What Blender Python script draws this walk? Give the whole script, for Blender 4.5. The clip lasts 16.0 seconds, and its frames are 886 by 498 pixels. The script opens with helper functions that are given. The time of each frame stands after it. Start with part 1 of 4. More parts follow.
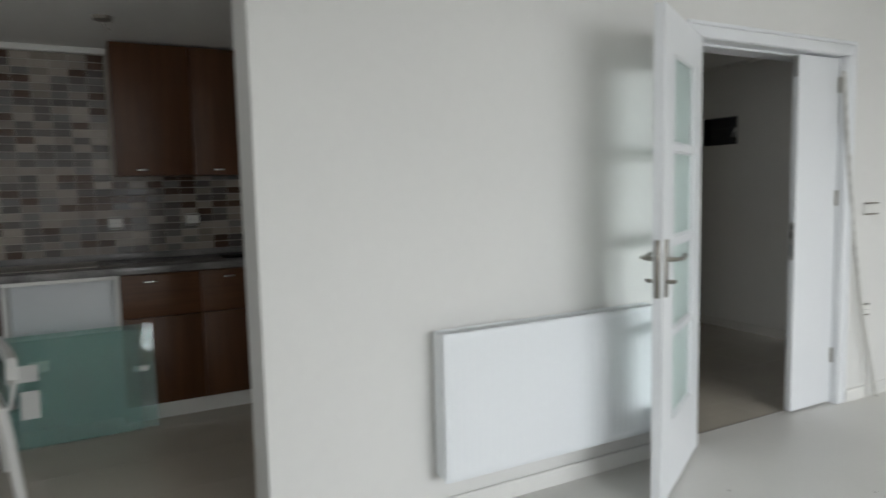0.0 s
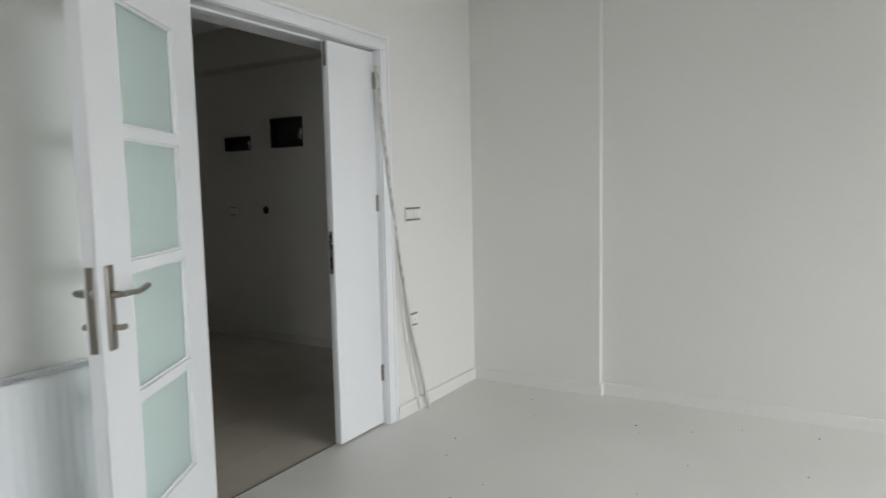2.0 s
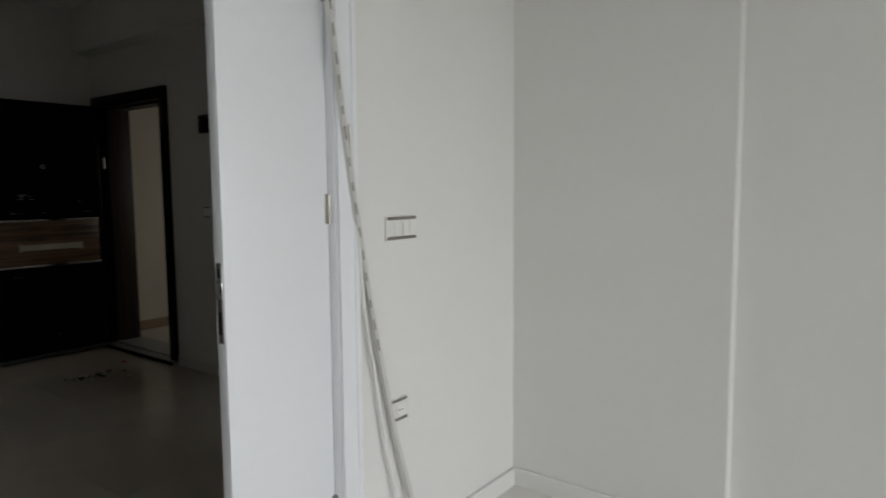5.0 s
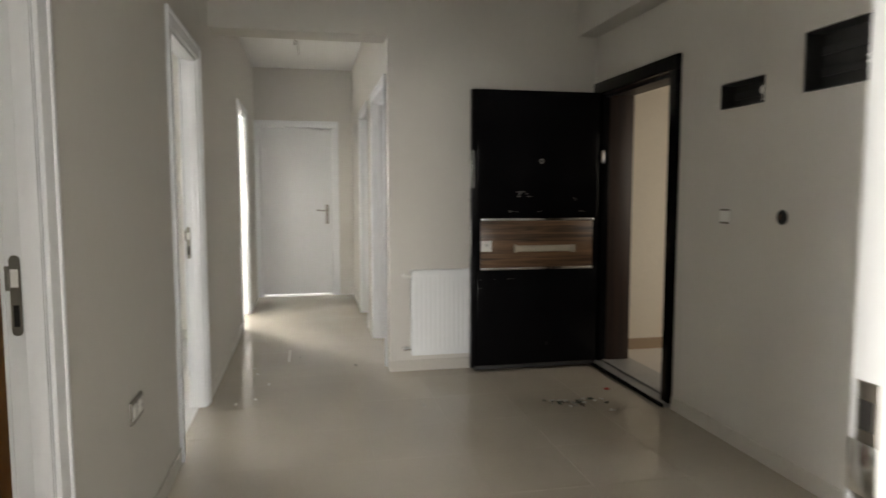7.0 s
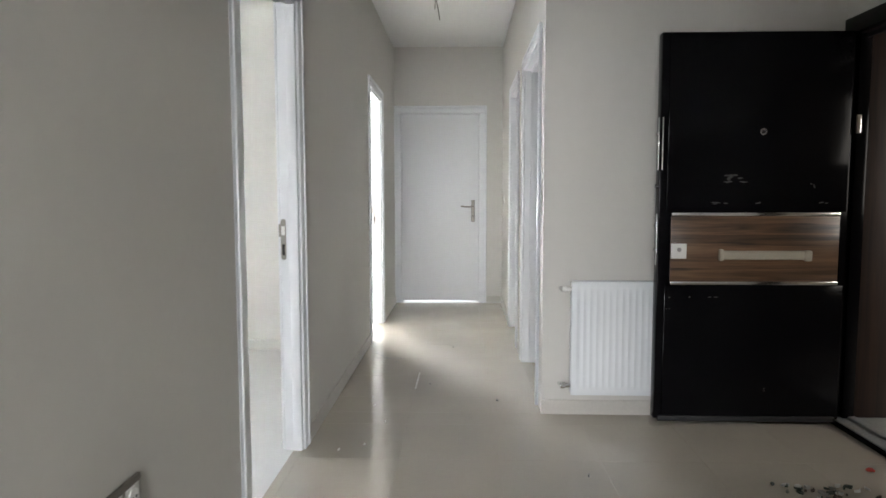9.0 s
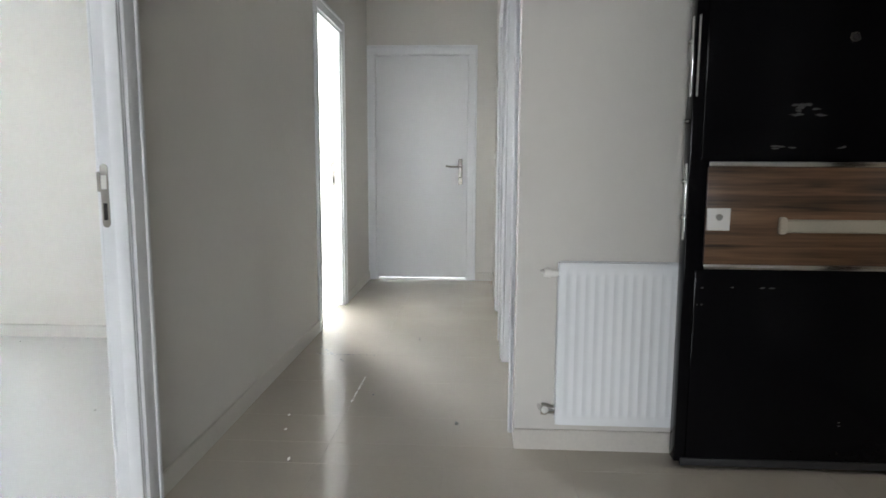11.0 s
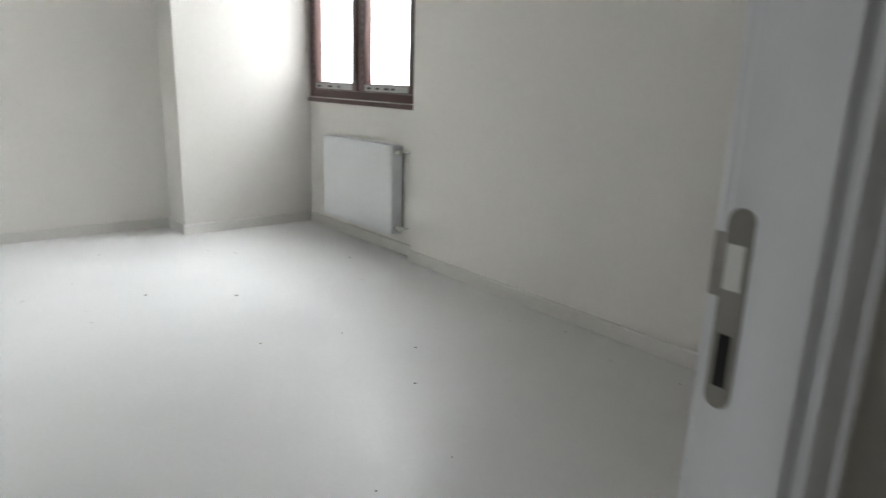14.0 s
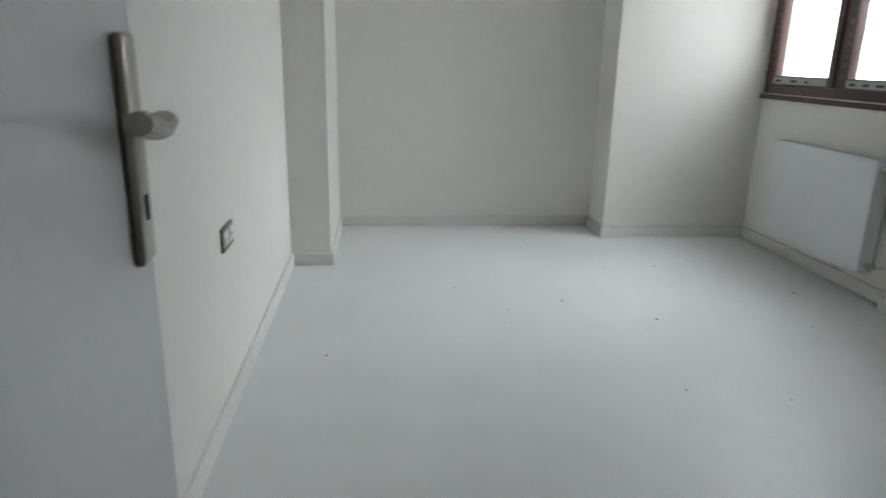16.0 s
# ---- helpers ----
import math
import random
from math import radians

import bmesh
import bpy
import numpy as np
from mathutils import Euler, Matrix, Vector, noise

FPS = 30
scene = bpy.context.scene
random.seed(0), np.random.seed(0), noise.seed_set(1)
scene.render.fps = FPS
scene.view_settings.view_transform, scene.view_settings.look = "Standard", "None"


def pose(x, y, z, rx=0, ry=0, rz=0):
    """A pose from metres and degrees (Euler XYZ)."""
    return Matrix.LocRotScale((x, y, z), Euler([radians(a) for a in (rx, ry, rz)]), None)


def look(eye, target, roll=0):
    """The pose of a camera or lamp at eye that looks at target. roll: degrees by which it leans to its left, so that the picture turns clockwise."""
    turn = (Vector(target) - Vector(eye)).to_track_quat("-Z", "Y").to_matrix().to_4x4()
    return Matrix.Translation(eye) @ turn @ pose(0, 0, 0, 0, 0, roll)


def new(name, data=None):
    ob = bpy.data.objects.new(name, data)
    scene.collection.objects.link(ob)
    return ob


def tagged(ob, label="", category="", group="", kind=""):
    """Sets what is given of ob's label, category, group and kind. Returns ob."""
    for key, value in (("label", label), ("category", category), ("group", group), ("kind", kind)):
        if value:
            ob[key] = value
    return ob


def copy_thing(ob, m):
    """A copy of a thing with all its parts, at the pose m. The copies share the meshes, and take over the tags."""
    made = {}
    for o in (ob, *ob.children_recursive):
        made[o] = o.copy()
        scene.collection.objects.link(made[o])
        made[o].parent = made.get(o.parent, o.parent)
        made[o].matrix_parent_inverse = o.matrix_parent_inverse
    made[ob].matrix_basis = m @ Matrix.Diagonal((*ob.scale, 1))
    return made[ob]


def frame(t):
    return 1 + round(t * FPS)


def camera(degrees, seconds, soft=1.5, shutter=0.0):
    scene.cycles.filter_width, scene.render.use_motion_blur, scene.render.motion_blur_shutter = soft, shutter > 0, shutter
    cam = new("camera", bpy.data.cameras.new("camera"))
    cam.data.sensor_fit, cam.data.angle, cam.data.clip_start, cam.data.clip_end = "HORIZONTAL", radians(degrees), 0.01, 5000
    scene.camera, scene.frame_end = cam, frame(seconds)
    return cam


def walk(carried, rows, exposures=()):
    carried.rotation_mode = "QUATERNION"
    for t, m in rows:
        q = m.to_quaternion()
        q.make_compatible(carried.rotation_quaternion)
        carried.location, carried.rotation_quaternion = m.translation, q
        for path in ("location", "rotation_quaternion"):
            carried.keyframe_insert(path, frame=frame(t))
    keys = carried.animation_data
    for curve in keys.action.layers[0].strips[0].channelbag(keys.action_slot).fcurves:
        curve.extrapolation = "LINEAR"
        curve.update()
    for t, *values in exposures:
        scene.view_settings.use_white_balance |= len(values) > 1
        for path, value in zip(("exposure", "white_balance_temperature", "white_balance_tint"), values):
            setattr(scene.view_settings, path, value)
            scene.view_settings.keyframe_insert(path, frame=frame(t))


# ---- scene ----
cam = camera(68.1, 16.0, shutter=0.4)
PATH = [
    (0, (0.642, 0.619, 1.357), (1.567, 2.383, 1.171), -1.3),
    (0.5, (0.89, 0.695, 1.313), (2.153, 2.237, 1.138), -1.0),
    (1, (1.092, 0.759, 1.343), (2.653, 1.996, 1.154), -1.2),
    (1.5, (1.371, 0.802, 1.321), (3.029, 1.904, 1.132), -1.2),
    (2, (1.602, 0.832, 1.323), (3.312, 1.851, 1.136), -1.2),
    (2.5, (1.877, 0.914, 1.354), (3.645, 1.829, 1.16), -1.0),
    (3, (2.115, 1.004, 1.343), (3.912, 1.862, 1.157), -0.8),
    (3.2, (2.229, 1.042, 1.329), (4.033, 1.886, 1.148), -0.4),
    (5.5, (3.318, 1.704, 1.295), (4.677, 3.16, 1.112), -0.3),
    (6, (3.467, 1.958, 1.256), (4.483, 3.671, 1.081), -0.0),
    (6.5, (3.572, 2.26, 1.277), (4.295, 4.116, 1.1), 0.0),
    (7, (3.688, 2.553, 1.27), (4.092, 4.504, 1.097), 0.0),
    (7.5, (3.766, 2.813, 1.278), (3.862, 4.802, 1.096), 0.3),
    (8, (3.713, 3.147, 1.227), (3.708, 5.14, 1.057), 0.2),
    (8.5, (3.747, 3.392, 1.199), (3.704, 5.385, 1.034), -0.0),
    (11, (4.099, 4.696, 1.075), (3.993, 6.676, 0.817), 0.3),
    (11.5, (4.088, 4.968, 1.063), (3.857, 6.905, 0.624), 0.9),
    (12, (3.98, 5.286, 1.134), (3.529, 7.172, 0.643), 1.4),
    (12.5, (3.776, 5.642, 1.122), (3.043, 7.44, 0.627), 1.2),
    (13, (3.571, 5.866, 1.116), (2.474, 7.463, 0.620), 1.0),
    (13.5, (3.389, 6.008, 1.129), (2.031, 7.394, 0.642), 1.4),
    (14, (3.272, 6.010, 1.165), (1.781, 7.247, 0.668), 1.9),
    (14.5, (3.075, 6.048, 1.223), (1.423, 7.035, 0.682), 2.2),
    (15, (2.899, 6.045, 1.203), (1.099, 6.718, 0.650), 1.7),
    (15.5, (2.830, 6.030, 1.215), (0.951, 6.420, 0.652), 0.9),
    (16, (2.804, 5.979, 1.192), (0.893, 6.171, 0.634), 1.2),
]
EXPOSURES = [(0.0, -0.84, 6380, 9), (0.5, -1.05, 6450, 9), (1.0, -1.0, 6450, 9), (3.0, -0.82, 6500, 10), (5.5, -1.08, 6480, 10), (6.0, -0.95, 6480, 10), (6.5, -0.25, 6750, 12), (7.0, 1.22, 7150, 12),
             (7.5, 1.72, 7000, 12), (8.0, 1.64, 6700, 12), (8.5, 1.6, 6450, 12), (11.0, 1.35, 6270, 11), (11.5, 1.4, 6220, 11), (12.0, 1.3, 6280, 11), (12.5, 1.12, 6290, 11), (13.0, 0.72, 6450, 11), (13.5, 0.18, 6450, 11),
             (14.0, -0.15, 6500, 11), (14.5, -0.42, 6480, 10), (15.5, -0.85, 6270, 8), (16.0, -0.8, 6270, 8)]
walk(cam, [(t, look(eye, target, roll)) for t, eye, target, roll in PATH], EXPOSURES)

# ---------------- world and light ----------------
world = bpy.data.worlds.new("sky")
scene.world = world
world.use_nodes = True
wn = world.node_tree.nodes
sky = wn.new("ShaderNodeTexSky")
sky.sky_type = "NISHITA"
sky.sun_disc = False
sky.sun_elevation, sky.sun_rotation = radians(48), radians(200)
sky.dust_density = 4.0
wn["Background"].inputs["Strength"].default_value = 0.12
world.node_tree.links.new(sky.outputs[0], wn["Background"].inputs["Color"])

sun = new("sun", bpy.data.lights.new("sun", "SUN"))
sun.data.energy, sun.data.angle, sun.data.color = 0.8, radians(25), (1.0, 0.97, 0.92)
sun.matrix_world = look((0, -20, 22), (0, 0, 0))


def opening_light(name, eye, target, w, h, watts, color=(0.93, 0.965, 1.0), spread=180):
    """An area lamp at an opening: skylight, or added fill light."""
    lamp = new(name, bpy.data.lights.new(name, "AREA"))
    lamp.data.shape, lamp.data.size, lamp.data.size_y = "RECTANGLE", w, h
    lamp.data.energy, lamp.data.color = watts, color
    lamp.data.spread = radians(spread)
    lamp.matrix_world = look(eye, target)
    return lamp


opening_light("sky_living_south", (3.45, -3.38, 1.6), (3.45, -0.6, -0.4), 3.9, 1.75, 165, spread=100)
# unseen fill from the west, softens the glazed leaf's shadow and lifts the east wall
opening_light("sky_living_west", (-3.08, -1.2, 1.55), (5, -1.2, 1.2), 2.0, 1.5, 78)
opening_light("sky_bedroom", (-1.55, 10.1, 2.95), (-0.5, 6.4, 0.4), 3.0, 2.0, 520, (0.91, 0.958, 1.0))
opening_light("sky_back_room", (1.35, 11.72, 1.55), (2.6, 8.6, 0.3), 1.0, 1.4, 138)
opening_light("sky_end_room", (3.6, 13.35, 1.5), (3.6, 5, 1.0), 1.6, 1.4, 36)
opening_light("sky_kitchen", (-3.08, 4.3, 1.55), (5, 4.6, 1.3), 1.1, 1.2, 4)
# added warm fill for the landing, from no known window
opening_light("sky_stairwell", (7.93, 5.6, 1.6), (7.0, 7.3, 0.8), 0.9, 1.1, 4.2, (1.0, 0.93, 0.82), spread=115)

# ---------------- materials ----------------


def mat(name, color, rough=0.5, metal=0.0, var=0.05, scale=6.0, bump=0.0, bscale=60.0, rvar=0.0, coat=0.0, spec=0.5, rand=0.0, fine=1.0):
    """A painted or solid surface with broad stains and fine grain in its colour, gloss and relief."""
    m = bpy.data.materials.new(name)
    m.use_nodes = True
    n, l = m.node_tree.nodes, m.node_tree.links
    p = n["Principled BSDF"]
    p.inputs["Roughness"].default_value, p.inputs["Metallic"].default_value = rough, metal
    p.inputs["Coat Weight"].default_value = coat
    p.inputs["Specular IOR Level"].default_value = spec
    big, small = n.new("ShaderNodeTexNoise"), n.new("ShaderNodeTexNoise")
    big.inputs["Scale"].default_value, small.inputs["Scale"].default_value = scale * 0.25, scale * 9
    big.inputs["Detail"].default_value, small.inputs["Detail"].default_value = 5, 3
    geo = n.new("ShaderNodeNewGeometry")
    for t in (big, small):
        l.new(geo.outputs["Position"], t.inputs["Vector"])
    add = n.new("ShaderNodeMath")
    add.operation = "MULTIPLY_ADD"
    add.inputs[1].default_value = fine
    l.new(small.outputs["Fac"], add.inputs[0])
    l.new(big.outputs["Fac"], add.inputs[2])
    ramp = n.new("ShaderNodeMapRange")
    ramp.inputs["From Min"].default_value, ramp.inputs["From Max"].default_value = 0.1 + 0.5 * fine, 0.9 + 0.5 * fine
    ramp.inputs["To Min"].default_value, ramp.inputs["To Max"].default_value = 1 - var, 1 + var
    l.new(add.outputs[0], ramp.inputs["Value"])
    mul = n.new("ShaderNodeVectorMath")
    mul.operation = "SCALE"
    mul.inputs[0].default_value = color
    l.new(ramp.outputs[0], mul.inputs["Scale"])
    out = mul.outputs[0]
    if rand:
        info = n.new("ShaderNodeObjectInfo")
        r2 = n.new("ShaderNodeMapRange")
        r2.inputs["To Min"].default_value, r2.inputs["To Max"].default_value = 1 - rand, 1 + rand
        l.new(info.outputs["Random"], r2.inputs["Value"])
        m2 = n.new("ShaderNodeVectorMath")
        m2.operation = "SCALE"
        l.new(out, m2.inputs[0])
        l.new(r2.outputs[0], m2.inputs["Scale"])
        out = m2.outputs[0]
    l.new(out, p.inputs["Base Color"])
    if rvar:
        r3 = n.new("ShaderNodeMapRange")
        r3.inputs["From Min"].default_value, r3.inputs["From Max"].default_value = 0.3, 0.7
        r3.inputs["To Min"].default_value, r3.inputs["To Max"].default_value = max(0.02, rough - rvar), rough + rvar
        l.new(big.outputs["Fac"], r3.inputs["Value"])
        l.new(r3.outputs[0], p.inputs["Roughness"])
    if bump:
        bt = n.new("ShaderNodeTexNoise")
        bt.inputs["Scale"].default_value, bt.inputs["Detail"].default_value = bscale, 4
        l.new(geo.outputs["Position"], bt.inputs["Vector"])
        b = n.new("ShaderNodeBump")
        b.inputs["Strength"].default_value, b.inputs["Distance"].default_value = bump, 0.01
        l.new(bt.outputs["Fac"], b.inputs["Height"])
        l.new(b.outputs[0], p.inputs["Normal"])
    return m


def wood(name, dark, light, rough=0.4, axis=0, freq=9.0, coat=0.0):
    """Wood whose grain runs along an axis of the object."""
    m = bpy.data.materials.new(name)
    m.use_nodes = True
    n, l = m.node_tree.nodes, m.node_tree.links
    p = n["Principled BSDF"]
    p.inputs["Roughness"].default_value = rough
    p.inputs["Coat Weight"].default_value = coat
    co, mp = n.new("ShaderNodeTexCoord"), n.new("ShaderNodeMapping")
    sc = [freq * 4, freq * 4, freq * 4]
    sc[axis] = freq * 0.16
    mp.inputs["Scale"].default_value = sc
    l.new(co.outputs["Object"], mp.inputs["Vector"])
    t, t2 = n.new("ShaderNodeTexNoise"), n.new("ShaderNodeTexNoise")
    t.inputs["Scale"].default_value, t.inputs["Detail"].default_value, t.inputs["Distortion"].default_value = 1.0, 6, 0.9
    t2.inputs["Scale"].default_value, t2.inputs["Detail"].default_value = 5.0, 3
    l.new(mp.outputs[0], t.inputs["Vector"])
    l.new(mp.outputs[0], t2.inputs["Vector"])
    mx = n.new("ShaderNodeMath")
    mx.operation = "MULTIPLY_ADD"
    mx.inputs[1].default_value = 0.3
    l.new(t2.outputs["Fac"], mx.inputs[0])
    l.new(t.outputs["Fac"], mx.inputs[2])
    r = n.new("ShaderNodeValToRGB")
    r.color_ramp.elements[0].position, r.color_ramp.elements[0].color = 0.45, (*dark, 1)
    r.color_ramp.elements[1].position, r.color_ramp.elements[1].color = 0.85, (*light, 1)
    l.new(mx.outputs[0], r.inputs[0])
    l.new(r.outputs[0], p.inputs["Base Color"])
    b = n.new("ShaderNodeBump")
    b.inputs["Strength"].default_value, b.inputs["Distance"].default_value = 0.12, 0.002
    l.new(t2.outputs["Fac"], b.inputs["Height"])
    l.new(b.outputs[0], p.inputs["Normal"])
    return m


def glass(name, color, rough=0.0, alpha=0.0):
    m = bpy.data.materials.new(name)
    m.use_nodes = True
    p = m.node_tree.nodes["Principled BSDF"]
    p.inputs["Base Color"].default_value = (*color, 1)
    p.inputs["Roughness"].default_value = rough
    p.inputs["Transmission Weight"].default_value = 1.0 - alpha
    p.inputs["IOR"].default_value = 1.45
    return m


def glow(name, color, strength):
    m = bpy.data.materials.new(name)
    m.use_nodes = True
    p = m.node_tree.nodes["Principled BSDF"]
    p.inputs["Base Color"].default_value = (0, 0, 0, 1)
    p.inputs["Emission Color"].default_value = (*color, 1)
    p.inputs["Emission Strength"].default_value = strength
    return m


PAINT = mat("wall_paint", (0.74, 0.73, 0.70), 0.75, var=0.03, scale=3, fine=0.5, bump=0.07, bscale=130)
# creamier than PAINT, and darkened to put the hall's dimness into the colour
HALLPAINT_DIM = mat("hall_paint_dim", (0.65, 0.626, 0.58), 0.75, var=0.03, scale=3, fine=0.5, bump=0.07, bscale=130)
# PAINT lightened: the bedroom's stronger bounced light is put into the colour
BEDPAINT_LIT = mat("bedroom_paint_lit", (0.82, 0.803, 0.76), 0.75, var=0.03, scale=3, fine=0.5, bump=0.07, bscale=130)
CEIL = mat("ceiling_paint", (0.82, 0.815, 0.795), 0.85, var=0.02, scale=3, bump=0.08, bscale=110)
LACQUER = mat("white_lacquer", (0.80, 0.81, 0.82), 0.32, var=0.015, scale=4, bump=0.03, bscale=40)
PVC = mat("white_skirting", (0.75, 0.74, 0.705), 0.5, var=0.04, scale=8)
ENAMEL = mat("radiator_enamel", (0.80, 0.82, 0.83), 0.3, var=0.015, scale=4)
VINYL = mat("pale_floor", (0.685, 0.67, 0.635), 0.42, var=0.09, scale=6, fine=0.3, bump=0.02, bscale=9, rvar=0.09)
BEDVINYL = mat("white_floor", (0.74, 0.745, 0.735), 0.43, var=0.07, scale=6, fine=0.25, bump=0.015, bscale=8, rvar=0.08)
TILE = mat("porcelain_tile", (0.52, 0.472, 0.395), 0.17, var=0.10, fine=0.25, scale=6, bump=0.015, bscale=8, rvar=0.09, rand=0.012, spec=0.42)
GROUT = mat("grout", (0.47, 0.43, 0.375), 0.85, var=0.15, scale=20, bump=0.2)
TSKIRT = mat("tile_skirting", (0.58, 0.55, 0.50), 0.3, var=0.06, scale=8)
STEEL = mat("satin_nickel", (0.33, 0.31, 0.275), 0.3, 1.0, var=0.06, scale=30)
CHROME = mat("chrome", (0.75, 0.75, 0.74), 0.16, 1.0, var=0.04, scale=20)
BLACK = mat("black_lacquer", (0.004, 0.0038, 0.0045), 0.12, var=0.3, scale=8, spec=0.09, bump=0.02, bscale=12)
BLACKM = mat("black_plastic", (0.02, 0.02, 0.021), 0.55, var=0.2, scale=20)
HOLE = mat("dark_slot", (0.015, 0.012, 0.01), 0.8, var=0.2, scale=20)
CABWOOD = wood("cabinet_wood", (0.070, 0.027, 0.010), (0.112, 0.046, 0.017), 0.38, axis=2, freq=7)
CABWOOD_H = wood("cabinet_wood_drawer", (0.080, 0.031, 0.011), (0.125, 0.052, 0.019), 0.38, axis=0, freq=7)
WALNUT = wood("walnut_veneer", (0.030, 0.015, 0.008), (0.24, 0.135, 0.072), 0.3, axis=0, freq=6, coat=0.2)
JAMBWOOD = wood("brown_jamb_wood", (0.012, 0.005, 0.003), (0.036, 0.0155, 0.009), 0.5, axis=2, freq=9)
WINPVC = mat("brown_window_frame", (0.075, 0.034, 0.03), 0.38, var=0.1, scale=14)
FILM = mat("grey_protective_film", (0.34, 0.34, 0.33), 0.4, var=0.25, scale=16)
DARKFILM = mat("dark_protective_film", (0.11, 0.09, 0.09), 0.4, var=0.3, scale=16)
PLASTIC = mat("white_plastic", (0.78, 0.77, 0.73), 0.35, var=0.02, scale=10)
GREYP = mat("grey_trim", (0.22, 0.20, 0.17), 0.4, 0.4, var=0.1, scale=20)
GRANITE = mat("granite", (0.20, 0.19, 0.185), 0.2, var=0.75, scale=22, rvar=0.05)
MARBLE = mat("grey_marble", (0.36, 0.37, 0.36), 0.38, var=0.3, scale=9, rvar=0.06)
FROST = glass("frosted_glass", (0.82, 0.925, 0.89), 0.45, alpha=0.25)
GREEN = glass("green_float_glass", (0.62, 0.84, 0.79), 0.03, alpha=0.16)
CLEAR = glass("clear_glass", (1, 1, 1), 0.0)
WHITESKY = glow("bright_sky", (0.97, 0.985, 1.0), 11.0)
TAPE = mat("beige_tape", (0.42, 0.38, 0.30), 0.5, var=0.2, scale=30)
DUST = mat("dust_smear", (0.085, 0.085, 0.082), 0.8, var=0.3, scale=40)
LANDWALL = mat("stairwell_paint", (0.64, 0.585, 0.49), 0.7, var=0.04, scale=4, bump=0.1)
LANDSKIRT = mat("brown_stone", (0.30, 0.22, 0.145), 0.4, var=0.12, scale=9)
CONC = mat("screed", (0.33, 0.31, 0.28), 0.8, var=0.15, scale=8, bump=0.2)

# ---------------- building helpers ----------------


def bx(bm, x0, x1, y0, y1, z0, z1, bevel=0.0, seg=2):
    """Adds a box; bevel rounds its edges."""
    v = bmesh.ops.create_cube(bm, size=1.0)["verts"]
    for p in v:
        p.co = Vector(((x0 + x1) / 2 + p.co.x * (x1 - x0), (y0 + y1) / 2 + p.co.y * (y1 - y0), (z0 + z1) / 2 + p.co.z * (z1 - z0)))
    if bevel:
        edges = list({e for p in v for e in p.link_edges})
        bmesh.ops.bevel(bm, geom=edges, offset=bevel, segments=seg, profile=0.5, affect="EDGES")
    return bm


def box(*a, **k):
    return bx(bmesh.new(), *a, **k)


def rod(bm, p0, p1, r, seg=12, r2=None):
    """Adds a closed round rod between two points."""
    p0, p1 = Vector(p0), Vector(p1)
    m = Matrix.Translation((p0 + p1) / 2) @ (p1 - p0).to_track_quat("Z", "Y").to_matrix().to_4x4()
    bmesh.ops.create_cone(bm, cap_ends=True, segments=seg, radius1=r, radius2=r if r2 is None else r2, depth=(p1 - p0).length, matrix=m)
    return bm


def sweep(bm, pts, r, seg=8, flat=1.0):
    """Adds a tube along points; flat squeezes it in height."""
    rings = []
    for i, p in enumerate(pts):
        d = (Vector(pts[min(i + 1, len(pts) - 1)]) - Vector(pts[max(i - 1, 0)])).normalized()
        side = d.cross(Vector((0, 0, 1)))
        side = side.normalized() if side.length > 1e-4 else Vector((1, 0, 0))
        up = side.cross(d)
        rings.append([bm.verts.new(Vector(p) + r * (side * math.cos(a) + up * flat * math.sin(a))) for a in [2 * math.pi * k / seg for k in range(seg)]])
    for a, b in zip(rings, rings[1:]):
        for k in range(seg):
            bm.faces.new((a[k], a[(k + 1) % seg], b[(k + 1) % seg], b[k]))
    bm.faces.new(rings[0][::-1])
    bm.faces.new(rings[-1])
    return bm


def mesh_of(name, bm, material, smooth=False):
    me = bpy.data.meshes.new(name)
    bmesh.ops.recalc_face_normals(bm, faces=bm.faces)
    bm.to_mesh(me)
    bm.free()
    me.materials.append(material)
    if smooth:
        me.shade_smooth()
        me.set_sharp_from_angle(angle=radians(35))
    return me


def part(name, bm, material, parent=None, label="", m=None, smooth=True):
    """Links a bmesh as one mesh object under a thing or a part, at the local pose m."""
    ob = new(name, mesh_of(name, bm, material, smooth))
    ob.parent = parent
    if m is not None:
        ob.matrix_basis = m
    return tagged(ob, label)


def thing(name, m, label, category, group="", kind=""):
    """An Empty at a thing's base, to parent its parts."""
    ob = new(name)
    ob.empty_display_size = 0.1
    ob.matrix_basis = m
    return tagged(ob, label, category, group, kind)


def solid(name, bm, material, label, category="", kind="structure"):
    return tagged(part(name, bm, material, smooth=False), label, category, "", kind)


